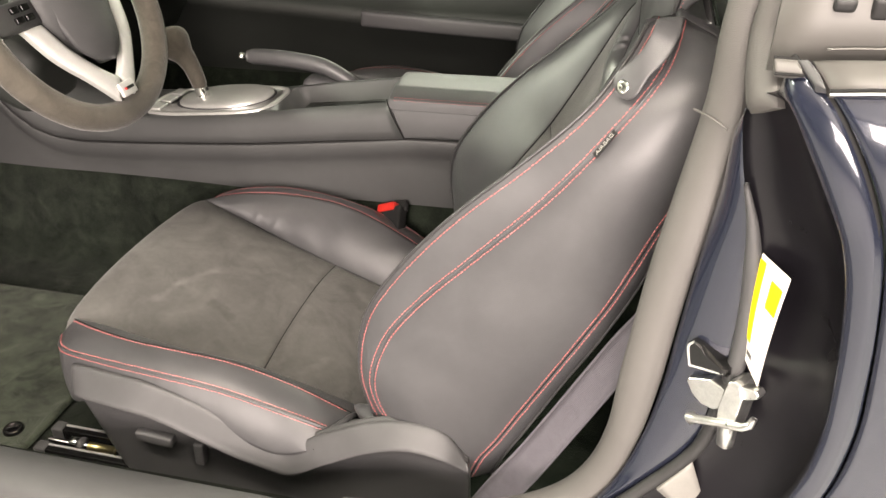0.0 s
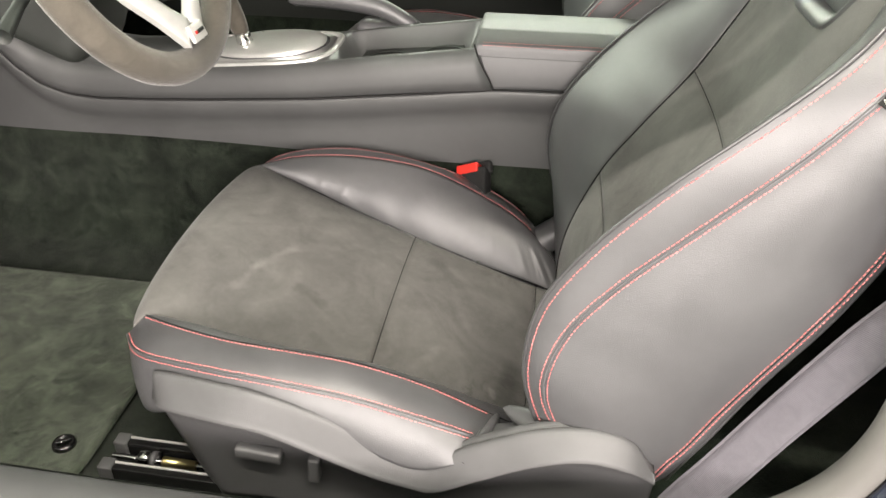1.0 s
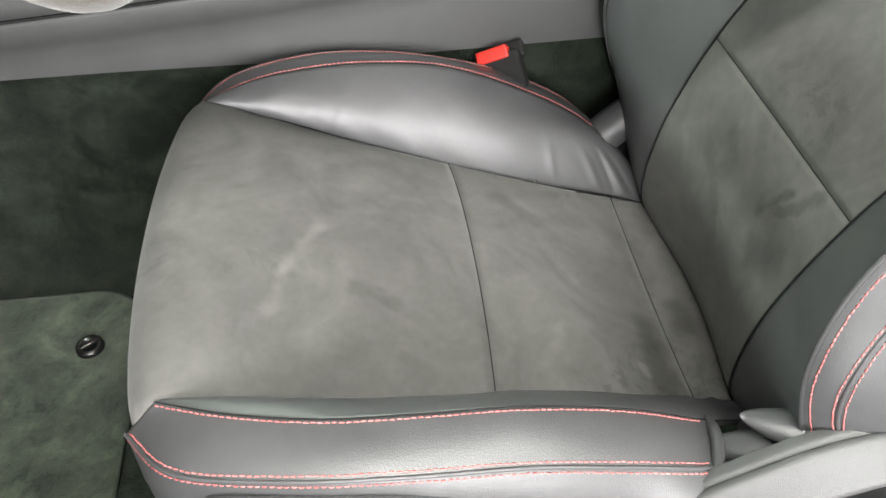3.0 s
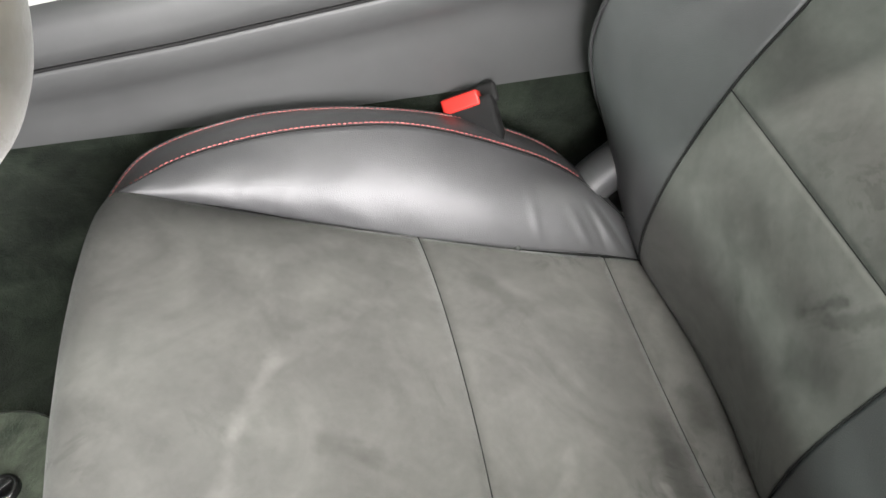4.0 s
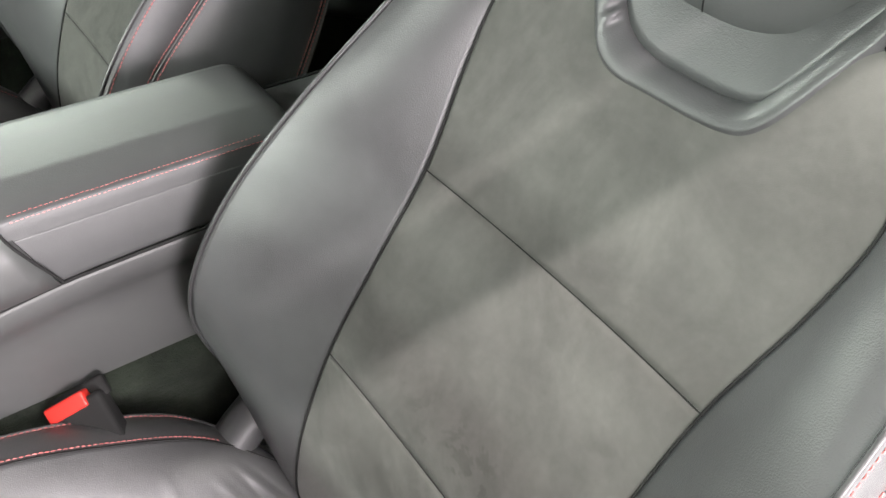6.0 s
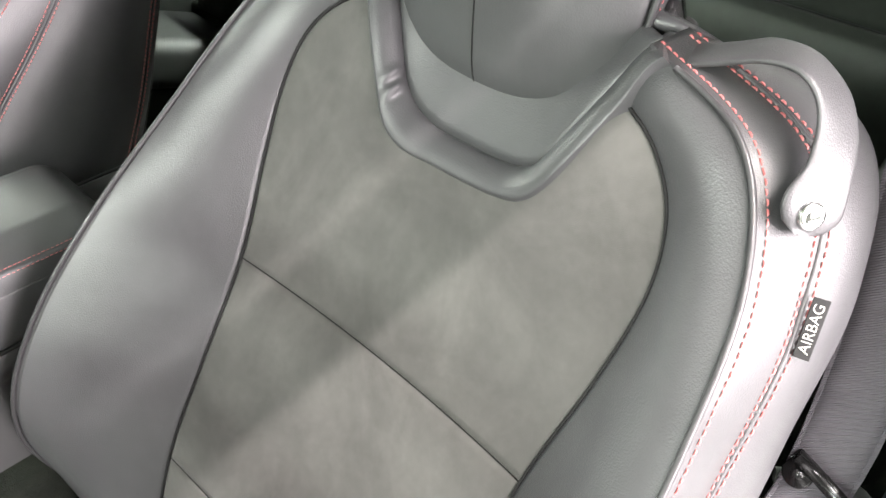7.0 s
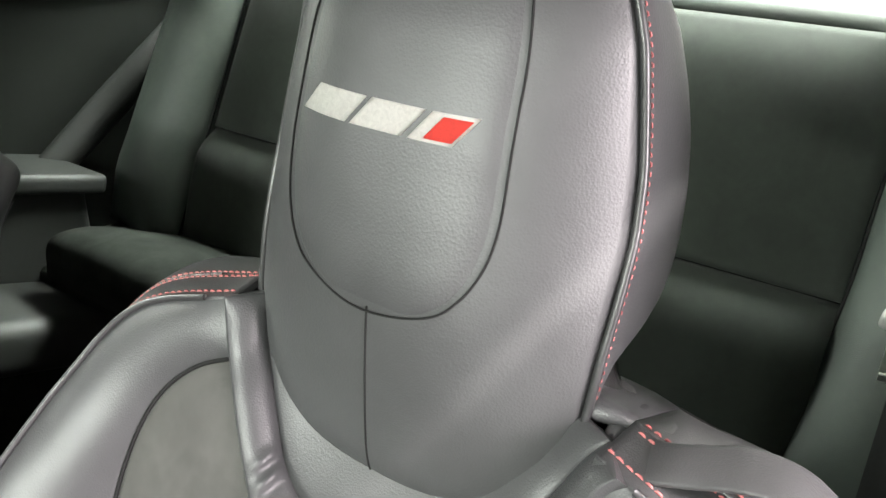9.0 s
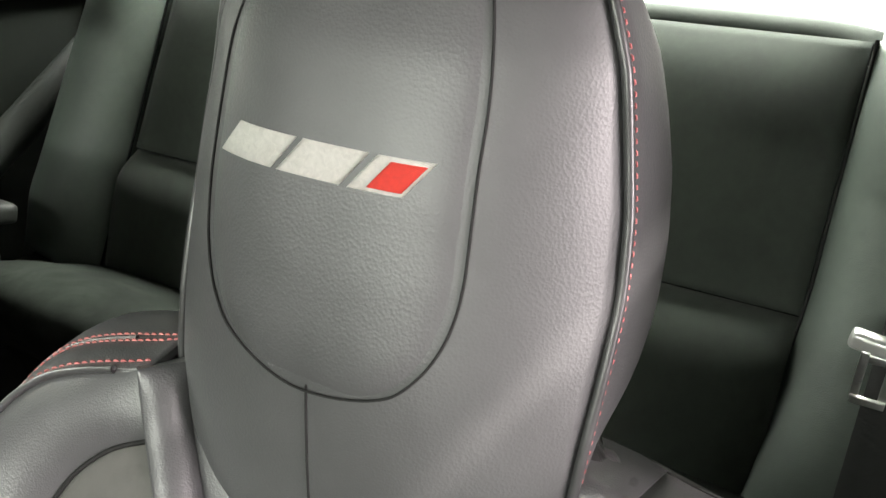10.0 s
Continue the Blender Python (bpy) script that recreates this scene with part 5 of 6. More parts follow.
def build_wheel():
    at, tilt = Vector((-0.800, 1.083, 0.667)), 21.7
    wheel = thing("steering_wheel", at, "grey suede steering wheel with silver lower spokes", "steering wheel")
    m = Matrix.Translation(at) @ pose(0, 0, 0, 0, -tilt, 0)   # wheel plane: local y across, z up
    R = 0.178

    def put(d, up, fwd=0.0):
        return (m @ Vector((fwd, d, up)))[:]

    ring = [put(R * math.sin(a), -R * math.cos(a)) for a in np.linspace(0, 2 * math.pi, 97)[:-1]]
    v, f = tube_mesh(np.array(ring), 0.0205, 18, 1.0, True)
    mesh_part("rim", v, f, WHEEL_SUEDE, wheel, "grey-brown suede rim")
    lathe("hub", [(0.0001, 0.030), (0.045, 0.028), (0.070, 0.018), (0.078, 0.002), (0.074, -0.03)], m @ pose(0, 0, 0, 0, 90, 0), PLASTIC, wheel, "black plastic horn pad")
    pad = np.array([[put(u * 0.070 * (1 - 0.18 * v) * math.sqrt(max(0.02, 1 - v ** 5)), 0.060 - 0.160 * v, 0.030 - 0.012 * u * u) for v in np.linspace(0, 1, 26)] for u in np.linspace(-1, 1, 21)])
    v, f = cushion_panel(pad, (1, 0, 0.3), 0.010, 0.030, 2.5, 3)
    mesh_part("horn_pad", v, f, PLASTIC, wheel, "rounded black plastic horn pad")
    for s in (-1, 1):
        outer = spl([put(s * 0.112, -0.018, 0.004), put(s * 0.090, -0.070, 0.010), put(s * 0.052, -0.118, 0.014), put(s * 0.018, -0.160, 0.014)], 24)
        inner = spl([put(s * 0.078, -0.020, 0.008), put(s * 0.058, -0.066, 0.014), put(s * 0.028, -0.104, 0.018), put(0.0, -0.128, 0.018)], 24)
        v, f = cushion_panel(between(outer, inner, 10), (1, 0, 0.3), 0.003, 0.010, 3, 20)
        mesh_part("spoke", v, f, SPOKE, wheel, "broad satin silver lower spoke")
        block("side_spoke", (0.022, 0.085, 0.040), m @ pose(0, s * 0.115, 0.0), PLASTIC, wheel, "black spoke with buttons", 0.008)
        for k in range(4):
            block("wheel_button", (0.006, 0.014, 0.009), m @ pose(0.013, s * (0.095 + 0.02 * (k % 2)), 0.008 - 0.014 * (k // 2)), GLOSS_BLACK, wheel, "small black button", 0.002)
    badge = block("spoke_badge", (0.006, 0.036, 0.022), m @ pose(0.020, 0, -0.146), SPOKE, wheel, "silver badge plate", 0.003)
    block("badge_bar", (0.003, 0.017, 0.0045), m @ pose(0.0235, 0.003, -0.146), PLASTIC_DARK, badge, "dark badge slot", 0.001)
    block("badge_bar", (0.0034, 0.004, 0.004), m @ pose(0.0238, -0.008, -0.146), RED, badge, "red badge bar", 0.001)
    col = thing("steering_column", (-0.95, 1.083, 0.60), "black plastic steering column cover with a stalk", "steering column")
    block("column_cover", (0.26, 0.13, 0.11), pose(-0.96, 1.083, 0.60, 0, 24, 0), PLASTIC_DARK, col, "black plastic column cover", 0.03, 4)
    cord("stalk", [(-0.88, 1.02, 0.62), (-0.865, 0.95, 0.60), (-0.855, 0.90, 0.585)], [0.008, 0.007, 0.010], PLASTIC_DARK, col, "black plastic stalk", 12)


build_wheel()


def build_dash():
    dash = thing("dashboard", (-1.35, 1.5, 0.3), "dark grey plastic dashboard with knee panel", "dashboard", kind="structure")
    ys = np.linspace(0.72, 2.33, 30)
    prof = [(-1.62, 0.05), (-1.52, 0.16), (-1.36, 0.32), (-1.24, 0.44), (-1.18, 0.50), (-1.16, 0.56), (-1.17, 0.66), (-1.20, 0.72), (-1.28, 0.76), (-1.45, 0.78), (-1.75, 0.78)]
    v = np.array([[(x, y, z) for x, z in prof] for y in ys]).reshape(-1, 3)
    mesh_part("dash_shell", v, grid_faces(len(ys), len(prof), flip=True), PLASTIC_DARK, dash, "dull dark plastic shell")


build_dash()


# ---------------------------------------------------------------- belts and buckle
def build_buckle():
    w = Vector((0.90, -0.20, 0.40)).normalized()
    n = Vector((-0.38, -0.62, 0.66))
    n = (n - w * n.dot(w)).normalized()
    a = n.cross(w)
    if a.z < 0:
        a = -a
    top = Vector((-0.414, 1.379, 0.224))
    b = thing("belt_buckle", top - a * 0.09, "black plastic seat belt buckle with a red release button", "seat belt buckle")

    def at(dw, da, dn):
        m = Matrix((w, a, n)).transposed().to_4x4()
        m.translation = top + w * dw + a * da + n * dn
        return m

    block("buckle_body", (0.056, 0.075, 0.026), at(0.004, -0.044, -0.012), CORD, b, "black plastic buckle body", 0.006)
    block("release_button", (0.042, 0.017, 0.020), at(-0.002, -0.007, -0.006), RED, b, "red release button", 0.003)
    block("buckle_hood", (0.060, 0.022, 0.012), at(0.006, -0.004, -0.018), CORD, b, "", 0.004)
    block("buckle_stalk", (0.030, 0.11, 0.010), at(0, -0.125, -0.014), PLASTIC_DARK, b, "black stalk", 0.004)


build_buckle()


def ribbon(name, path, wide, width, thick, mat, parent, label, shift=0.0):
    p = ctl(path, 60)
    t = np.gradient(p, axis=0)
    t /= np.linalg.norm(t, axis=1, keepdims=True)
    w = ctl(wide, 60)
    w = w - t * (w * t).sum(1, keepdims=True)
    w /= np.linalg.norm(w, axis=1, keepdims=True)
    h = np.cross(t, w)
    p = p + w * shift
    rows = [p + w * width * a + h * thick * b for a, b in ((-0.5, -0.5), (-0.25, -0.5), (0, -0.5), (0.25, -0.5), (0.5, -0.5), (0.5, 0.5), (0.25, 0.5), (0, 0.5), (-0.25, 0.5), (-0.5, 0.5))]
    g = np.array(rows).transpose(1, 0, 2)
    return mesh_part(name, g.reshape(-1, 3), grid_faces(60, 10, close_v=True), mat, parent, label)


BELT = [(0.34, 0.876, 1.08), (0.30, 0.868, 1.0), (0.20, 0.860, 0.78), (0.15, 0.838, 0.67), (0.110, 0.812, 0.56), (0.078, 0.800, 0.445), (0.040, 0.806, 0.360), (-0.012, 0.806, 0.255), (-0.052, 0.798, 0.183), (-0.095, 0.787, 0.115), (-0.15, 0.770, 0.015)]
BELT_WIDE = [(0, 1, 0.05)] * 4 + [(0.1, 1, 0.1), (-0.25, 0.90, 0.3), (-0.5, 0.78, 0.36), (-0.56, 0.74, 0.37), (-0.6, 0.70, 0.37), (-0.65, 0.65, 0.38), (-0.7, 0.60, 0.38)]


def build_belt():
    belt = thing("seat_belt", (0.12, 0.80, 0.25), "grey woven seat belt hanging behind the driver's seat", "seat belt")
    ribbon("webbing", BELT, BELT_WIDE, 0.046, 0.0014, WEBBING, belt, "grey woven webbing")
    for e in (-1, 1):
        ribbon("selvedge", BELT, BELT_WIDE, 0.0030, 0.0022, WEBBING, belt, "ribbed belt edge", e * 0.0222)
    cord("belt_guide_bar", [(0.066, 0.818, 0.462), (0.068, 0.800, 0.452), (0.070, 0.776, 0.438)], 0.0055, GLOSS_BLACK, belt, "glossy black belt guide bar", 12)
    lathe("guide_bolt", [(0.0001, 0.004), (0.004, 0.004), (0.0045, 0.002), (0.009, 0.003), (0.0105, 0.0)], axes_pose((0.064, 0.812, 0.448), (0, 1, 0), (-0.85, -0.2, 0.5)), GLOSS_BLACK, belt, "black bolt", 18)
    rear_belt = thing("rear_belt", (0.50, 0.82, 0.62), "dark rear seat belt with a hanging steel latch plate", "seat belt")
    ribbon("webbing", [(0.56, 0.845, 1.02), (0.53, 0.848, 0.80), (0.51, 0.850, 0.68), (0.505, 0.850, 0.60), (0.54, 0.846, 0.36)], [(0, 1, 0)] * 5, 0.046, 0.0014, TAG, rear_belt, "dark woven webbing")
    grip = block("latch_grip", (0.016, 0.060, 0.016), pose(0.494, 0.866, 0.600, 8, -6, 0), SILVER, rear_belt, "grey latch crossbar", 0.005)
    for dy in (-0.011, 0.011):
        block("latch_leg", (0.004, 0.007, 0.050), pose(0.490, 0.870 + dy, 0.572, 0, -6, 0), STEEL, grip, "bright latch plate side", 0.0015)
    for dz in (0.548, 0.590):
        block("latch_bridge", (0.004, 0.028, 0.008), pose(0.4895, 0.870, dz, 0, -6, 0), STEEL, grip, "bright latch plate end", 0.0015)
    bar = thing("belt_anchor_bar", (0.2, 0.80, 0.2), "black steel belt anchor bar with a bolt", "anchor bar")
    cord("anchor_bar", spl([(0.225, 0.846, 0.250), (0.245, 0.812, 0.252), (0.262, 0.780, 0.250), (0.268, 0.768, 0.236), (0.27, 0.764, 0.20)], 20), 0.0075, PLASTIC_DARK, bar, "black coated steel bar", 14)
    lathe("anchor_bolt", [(0.0001, 0.009), (0.004, 0.009), (0.0045, 0.006), (0.011, 0.006), (0.013, 0.003), (0.013, 0.0)], axes_pose((0.235, 0.815, 0.222), (0.3, 1, 0), (-0.8, 0.1, 0.4)), STEEL, bar, "dark steel bolt")


build_belt()


# ---------------------------------------------------------------- B pillar and rear quarter
def strip(name, a, b, mat, parent, label, bulge=0.006, toward=(-1, -1, 0), n=50, m=10, power=3.0):
    v, f = cushion_panel(between(spl(a, n), spl(b, n), m), toward, bulge, 0.006, power, 30)
    return mesh_part(name, v, f, mat, parent, label)


def build_pillar():
    pil = thing("door_jamb", (0.14, 0.70, 0.0), "dark blue painted door jamb with grey-beige seal trim", "door jamb", kind="structure")
    trim_in = [(0.110, 0.785, 0.90), (0.094, 0.770, 0.80), (0.089, 0.770, 0.751), (0.085, 0.770, 0.690), (0.071, 0.765, 0.600), (0.058, 0.752, 0.528), (0.050, 0.743, 0.463), (0.043, 0.735, 0.400), (0.037, 0.736, 0.325), (0.020, 0.744, 0.259), (-0.011, 0.750, 0.209), (-0.065, 0.742, 0.180), (-0.16, 0.722, 0.168), (-0.27, 0.702, 0.171)]
    trim_out = [(0.128, 0.750, 0.90), (0.111, 0.735, 0.806), (0.106, 0.735, 0.762), (0.112, 0.735, 0.695), (0.104, 0.735, 0.620), (0.097, 0.730, 0.560), (0.089, 0.727, 0.470), (0.083, 0.722, 0.404), (0.070, 0.715, 0.335), (0.045, 0.710, 0.265), (0.000, 0.700, 0.210), (-0.08, 0.685, 0.186), (-0.16, 0.670, 0.180), (-0.26, 0.655, 0.178)]
    strip("door_seal", trim_in, trim_out, TRIM, pil, "grey-beige rubber door seal and pillar trim", 0.010, (-1, -0.7, 0), 80, 12, 2.4)
    cord("seal_joint", spl([(0.076, 0.762, 0.686), (0.087, 0.741, 0.688), (0.103, 0.728, 0.682)], 12), 0.0012, TRIM, pil, "moulded seal joint")
    # second upright, with a rounded foot over the recess
    b_in = [(0.126, 0.742, 0.90), (0.110, 0.727, 0.807), (0.106, 0.727, 0.764), (0.107, 0.720, 0.736), (0.112, 0.704, 0.705)]
    b_out = [(0.144, 0.716, 0.90), (0.127, 0.700, 0.813), (0.124, 0.700, 0.772), (0.124, 0.688, 0.751), (0.126, 0.664, 0.727)]
    strip("window_seal", b_in, b_out, TRIM, pil, "grey-beige window seal", 0.008, (-1, -0.7, 0), 40, 10, 2.2)
    blue_out = [(0.109, 0.700, 0.712), (0.113, 0.700, 0.679), (0.120, 0.700, 0.649), (0.133, 0.700, 0.608), (0.141, 0.700, 0.563), (0.145, 0.700, 0.515), (0.145, 0.700, 0.455), (0.137, 0.700, 0.389), (0.120, 0.700, 0.335), (0.080, 0.700, 0.282), (0.02, 0.690, 0.225), (-0.05, 0.668, 0.190)]
    inner = [(x + 0.003, y - 0.001, z) for x, y, z in trim_out[3:12]]
    strip("jamb_paint", inner, blue_out, PAINT, pil, "dark blue painted jamb", 0.006, (-1, -1, 0), 60, 12, 2.0)
    cord("jamb_seal", spl([(x + 0.001, y - 0.004, z) for x, y, z in blue_out[2:9]], 50), np.interp(np.linspace(0, 1, 50), [0, 0.25, 0.8, 1], [0.002, 0.008, 0.009, 0.002]), PLASTIC, pil, "grey rubber jamb seal", 12)
    recess_in = [(0.113, 0.704, 0.724)] + blue_out
    recess_out = [(0.122, 0.655, 0.741), (0.132, 0.645, 0.735), (0.143, 0.640, 0.720), (0.154, 0.635, 0.699), (0.171, 0.630, 0.667), (0.190, 0.630, 0.633), (0.202, 0.630, 0.599), (0.211, 0.630, 0.552), (0.217, 0.630, 0.494), (0.220, 0.635, 0.432), (0.210, 0.640, 0.356), (0.16, 0.645, 0.25), (0.08, 0.65, 0.19)]
    strip("jamb_recess", recess_in, recess_out, RECESS, pil, "black jamb recess", -0.014, (-1, -1, 0), 60, 12)
    cord("lower_seal", spl([(0.142, 0.696, 0.42), (0.128, 0.694, 0.352), (0.085, 0.692, 0.288), (0.03, 0.682, 0.232), (-0.05, 0.662, 0.192)], 40), 0.007, RUBBER, pil, "black rubber lower seal", 10)
    return pil, recess_out


pillar, JAMB_OUT = build_pillar()

SHUT = [(0.126, 0.645, 0.769), (0.138, 0.630, 0.761), (0.147, 0.622, 0.753), (0.159, 0.610, 0.738), (0.178, 0.600, 0.707), (0.193, 0.597, 0.675), (0.202, 0.595, 0.646), (0.211, 0.597, 0.602), (0.220, 0.600, 0.543), (0.227, 0.605, 0.475), (0.223, 0.615, 0.389), (0.18, 0.625, 0.26), (0.10, 0.635, 0.19)]


TAB_A = [(0.112, 0.642, 0.771), (0.127, 0.64, 0.771)]
TAB_B = [(0.113, 0.634, 0.762), (0.132, 0.63, 0.763)]
CORNER_A = [(0.127, 0.64, 0.77), (0.133, 0.63, 0.763), (0.138, 0.62, 0.759)]
CORNER_B = [(0.134, 0.64, 0.771), (0.14, 0.628, 0.766), (0.144, 0.616, 0.759)]


def build_quarter():
    q = thing("rear_quarter_panel", (0.6, 0.60, 0.4), "glossy dark blue rear quarter panel", "car body panel", kind="structure")
    lip = [(x + 0.001, y - 0.002, z) for x, y, z in JAMB_OUT]
    edge = [(x - 0.0035, y + 0.001, z) for x, y, z in SHUT]
    strip("quarter_edge", lip, edge, PAINT, q, "rolled blue panel edge", 0.013, (-1, -1, 0), 80, 14, 2.0)
    cord("shut_line", spl(SHUT, 80) + np.array([0.0, 0.005, 0.0]), 0.0030, CORD, q, "black shut line")
    a = spl([(x + 0.0035, y - 0.001, z) for x, y, z in SHUT], 70)
    rows = []
    for u in np.linspace(0, 1, 30) ** 1.6:
        out = 0.016 * (1 - math.exp(-u * 30)) + 0.035 * math.sin(min(1.0, u) * 1.6)
        low = np.clip((0.60 - a[:, 2]) / 0.4, 0, 1)
        rows.append(np.stack([a[:, 0] + u * 1.3, a[:, 1] - out * (1 - 0.4 * low), a[:, 2] + 0.03 * u], 1))
    v, f = cushion_panel(np.array(rows), (0, -1, 0), 0.0, 0.006)
    mesh_part("quarter_skin", v, f, PAINT, q, "glossy dark blue paint")
    high = spl([(0.137, 0.640, 0.7705), (0.19, 0.636, 0.775), (0.3, 0.630, 0.780), (0.7, 0.612, 0.79), (1.3, 0.60, 0.80)], 50)
    low = spl([(0.147, 0.617, 0.7585), (0.182, 0.611, 0.7635), (0.3, 0.604, 0.769), (0.7, 0.59, 0.78), (1.3, 0.578, 0.79)], 50)
    v, f = cushion_panel(between(high, low, 10), (0, -0.7, 0.7), 0.0045, 0.010, 2.5, 30)
    moulding = mesh_part("window_moulding", v, f, PANEL, q, "satin grey-beige window sill moulding")
    cord("moulding_gap", low + np.array([0, -0.0006, -0.0008]), 0.0011, CORD, moulding, "dark gap under the moulding")
    cord("moulding_lip", low + np.array([0, -0.0022, -0.0030]), 0.0010, SILVER, moulding, "bright lip of the moulding")
    strip("moulding_corner", CORNER_A, CORNER_B, PLASTIC, moulding, "dark grey corner piece of the moulding", 0.002, (-0.2, -0.8, 0.5), 16, 6)
    strip("moulding_tab", TAB_A, TAB_B, PANEL, moulding, "grey-beige tab of the moulding", 0.002, (-0.2, -0.8, 0.5), 16, 6)
    for run in (TAB_A, TAB_B):
        cord("tab_gap", spl(run, 12) + np.array([0, -0.001, 0]), 0.0011, CORD, moulding, "dark gap along the tab")
    return q


build_quarter()


def build_window():
    win = thing("window_1", (0.5, 0.68, 0.95), "rear side window as an opaque pane in the grey-beige of its reflection", "window", kind="structure")
    # stands for glass: the ceiling's reflection is put in as grey-beige colour
    panel = strip("cover_panel", [(0.114, 0.672, 0.752), (0.3, 0.662, 0.760), (0.7, 0.653, 0.774), (1.3, 0.663, 0.774)], [(0.138, 0.770, 1.12), (0.3, 0.775, 1.13), (0.7, 0.78, 1.12), (1.15, 0.79, 1.03)], PANEL, win, "opaque window pane with its pale reflection put into the colour", 0.004, (0, -1, 0.3), 40, 10)
    cord("panel_crease", spl([(0.151, 0.6695, 0.7705), (0.17, 0.6680, 0.7725), (0.24, 0.6655, 0.775), (0.34, 0.662, 0.779)], 24), 0.0011, PANEL, panel, "pressed crease line")
    for x, z, wide, tall in ((0.158, 0.8005, 0.015, 0.010), (0.186, 0.7990, 0.021, 0.017)):
        block("panel_slot", (wide, 0.009, tall), pose(x, 0.6785, z, 14, 0, 0), RUBBER, panel, "dark rounded slot", 0.0035)


build_window()


STRIKER = axes_pose((0.140, 0.682, 0.425), (0.75, -0.55, 0.0), (-0.6, -0.8, 0.1))


def stamped(name, outline, w0, w1, mat, parent, label, edge=0.0016):
    """A flat piece cut to an outline in the striker's plane, with a rounded rim."""
    pts = np.array(outline)
    mid = pts.mean(0)
    reach = np.linalg.norm(pts - mid, axis=1, keepdims=True)
    rings = [(pts, w0), (pts, w1 - edge), (mid + (pts - mid) * (1 - 0.35 * edge / reach), w1 - 0.35 * edge), (mid + (pts - mid) * (1 - edge / reach), w1)]
    v = [(STRIKER @ Vector((a, b, w)))[:] for ring, w in rings for a, b in ring]
    n = len(pts)
    f = grid_faces(4, n, close_v=True) + [tuple(range(3 * n, 4 * n)), tuple(range(n))[::-1]]
    return mesh_part(name, v, f, mat, parent, label, False)


def on_striker(*pts):
    return [(STRIKER @ Vector(p))[:] for p in pts]


def build_striker():
    st = thing("door_striker", (0.145, 0.69, 0.42), "zinc-plated steel door latch striker", "door striker")
    stamped("striker_plate", [(-0.039, 0.004), (-0.038, 0.009), (-0.016, 0.020), (0.000, 0.017), (0.002, -0.004), (-0.006, -0.010), (-0.019, -0.012), (-0.031, -0.006)], -0.014, 0.005, STEEL, st, "zinc base plate")
    stamped("striker_body", [(0.004, 0.032), (0.009, 0.035), (0.015, 0.033), (0.021, 0.022), (0.020, -0.006), (0.018, -0.022), (0.004, -0.022), (0.000, 0.000)], -0.014, 0.011, STEEL, st, "upright zinc body")
    stamped("striker_arm", [(0.012, 0.031), (0.029, 0.035), (0.033, 0.032), (0.032, 0.027), (0.024, 0.021), (0.016, 0.018)], -0.004, 0.008, STEEL, st, "short zinc arm")
    cord("striker_pin", on_striker((-0.0245, -0.0275, 0.011), (-0.0205, -0.0255, 0.013), (-0.017, -0.024, 0.013), (0.009, -0.0125, 0.013), (0.028, -0.005, 0.012), (0.0335, 0.000, 0.010), (0.0350, 0.008, 0.008)), [0.0050, 0.0068, 0.0045, 0.0042, 0.0042, 0.0040, 0.0030], STEEL, st, "bent zinc latch pin", 12)
    cord("striker_post", on_striker((0.011, -0.004, 0.002), (0.012, -0.022, 0.004), (0.0135, -0.0385, 0.003), (0.0138, -0.042, 0.002)), [0.0085, 0.0090, 0.0080, 0.0045], STEEL, st, "round zinc post", 16)
    bump = stamped("rubber_bumper", [(-0.047, 0.046), (-0.0415, 0.052), (-0.034, 0.051), (-0.023, 0.046), (-0.003, 0.038), (-0.002, 0.031), (-0.020, 0.027), (-0.041, 0.022)], -0.030, 0.008, GLOSS_BLACK, pillar, "black rubber door bumper", 0.004)
    # silver cords put in as the highlights on the glossy black edges
    cord("bumper_edge", spl(on_striker((-0.0405, 0.050, 0.0065), (-0.0445, 0.044, 0.0075), (-0.0390, 0.0245, 0.0075)), 14), 0.0014, SILVER, bump, "silver cord in place of the glint on the bumper's edge", 8)
    cord("bumper_edge", spl(on_striker((-0.0390, 0.0245, 0.0075), (-0.020, 0.0295, 0.0075), (-0.005, 0.0335, 0.0065)), 14), 0.0014, SILVER, bump, "silver cord in place of the glint on the bumper's edge", 8)
    # thin pale grey patch over the foot of the jamb
    strip("foot_label", [(0.125, 0.688, 0.337), (0.144, 0.688, 0.285)], [(0.095, 0.684, 0.293), (0.114, 0.684, 0.277)], PALE, pillar, "pale grey patch at the foot of the jamb", 0.001, (-0.4, -0.86, 0.3), 10, 6)


build_striker()


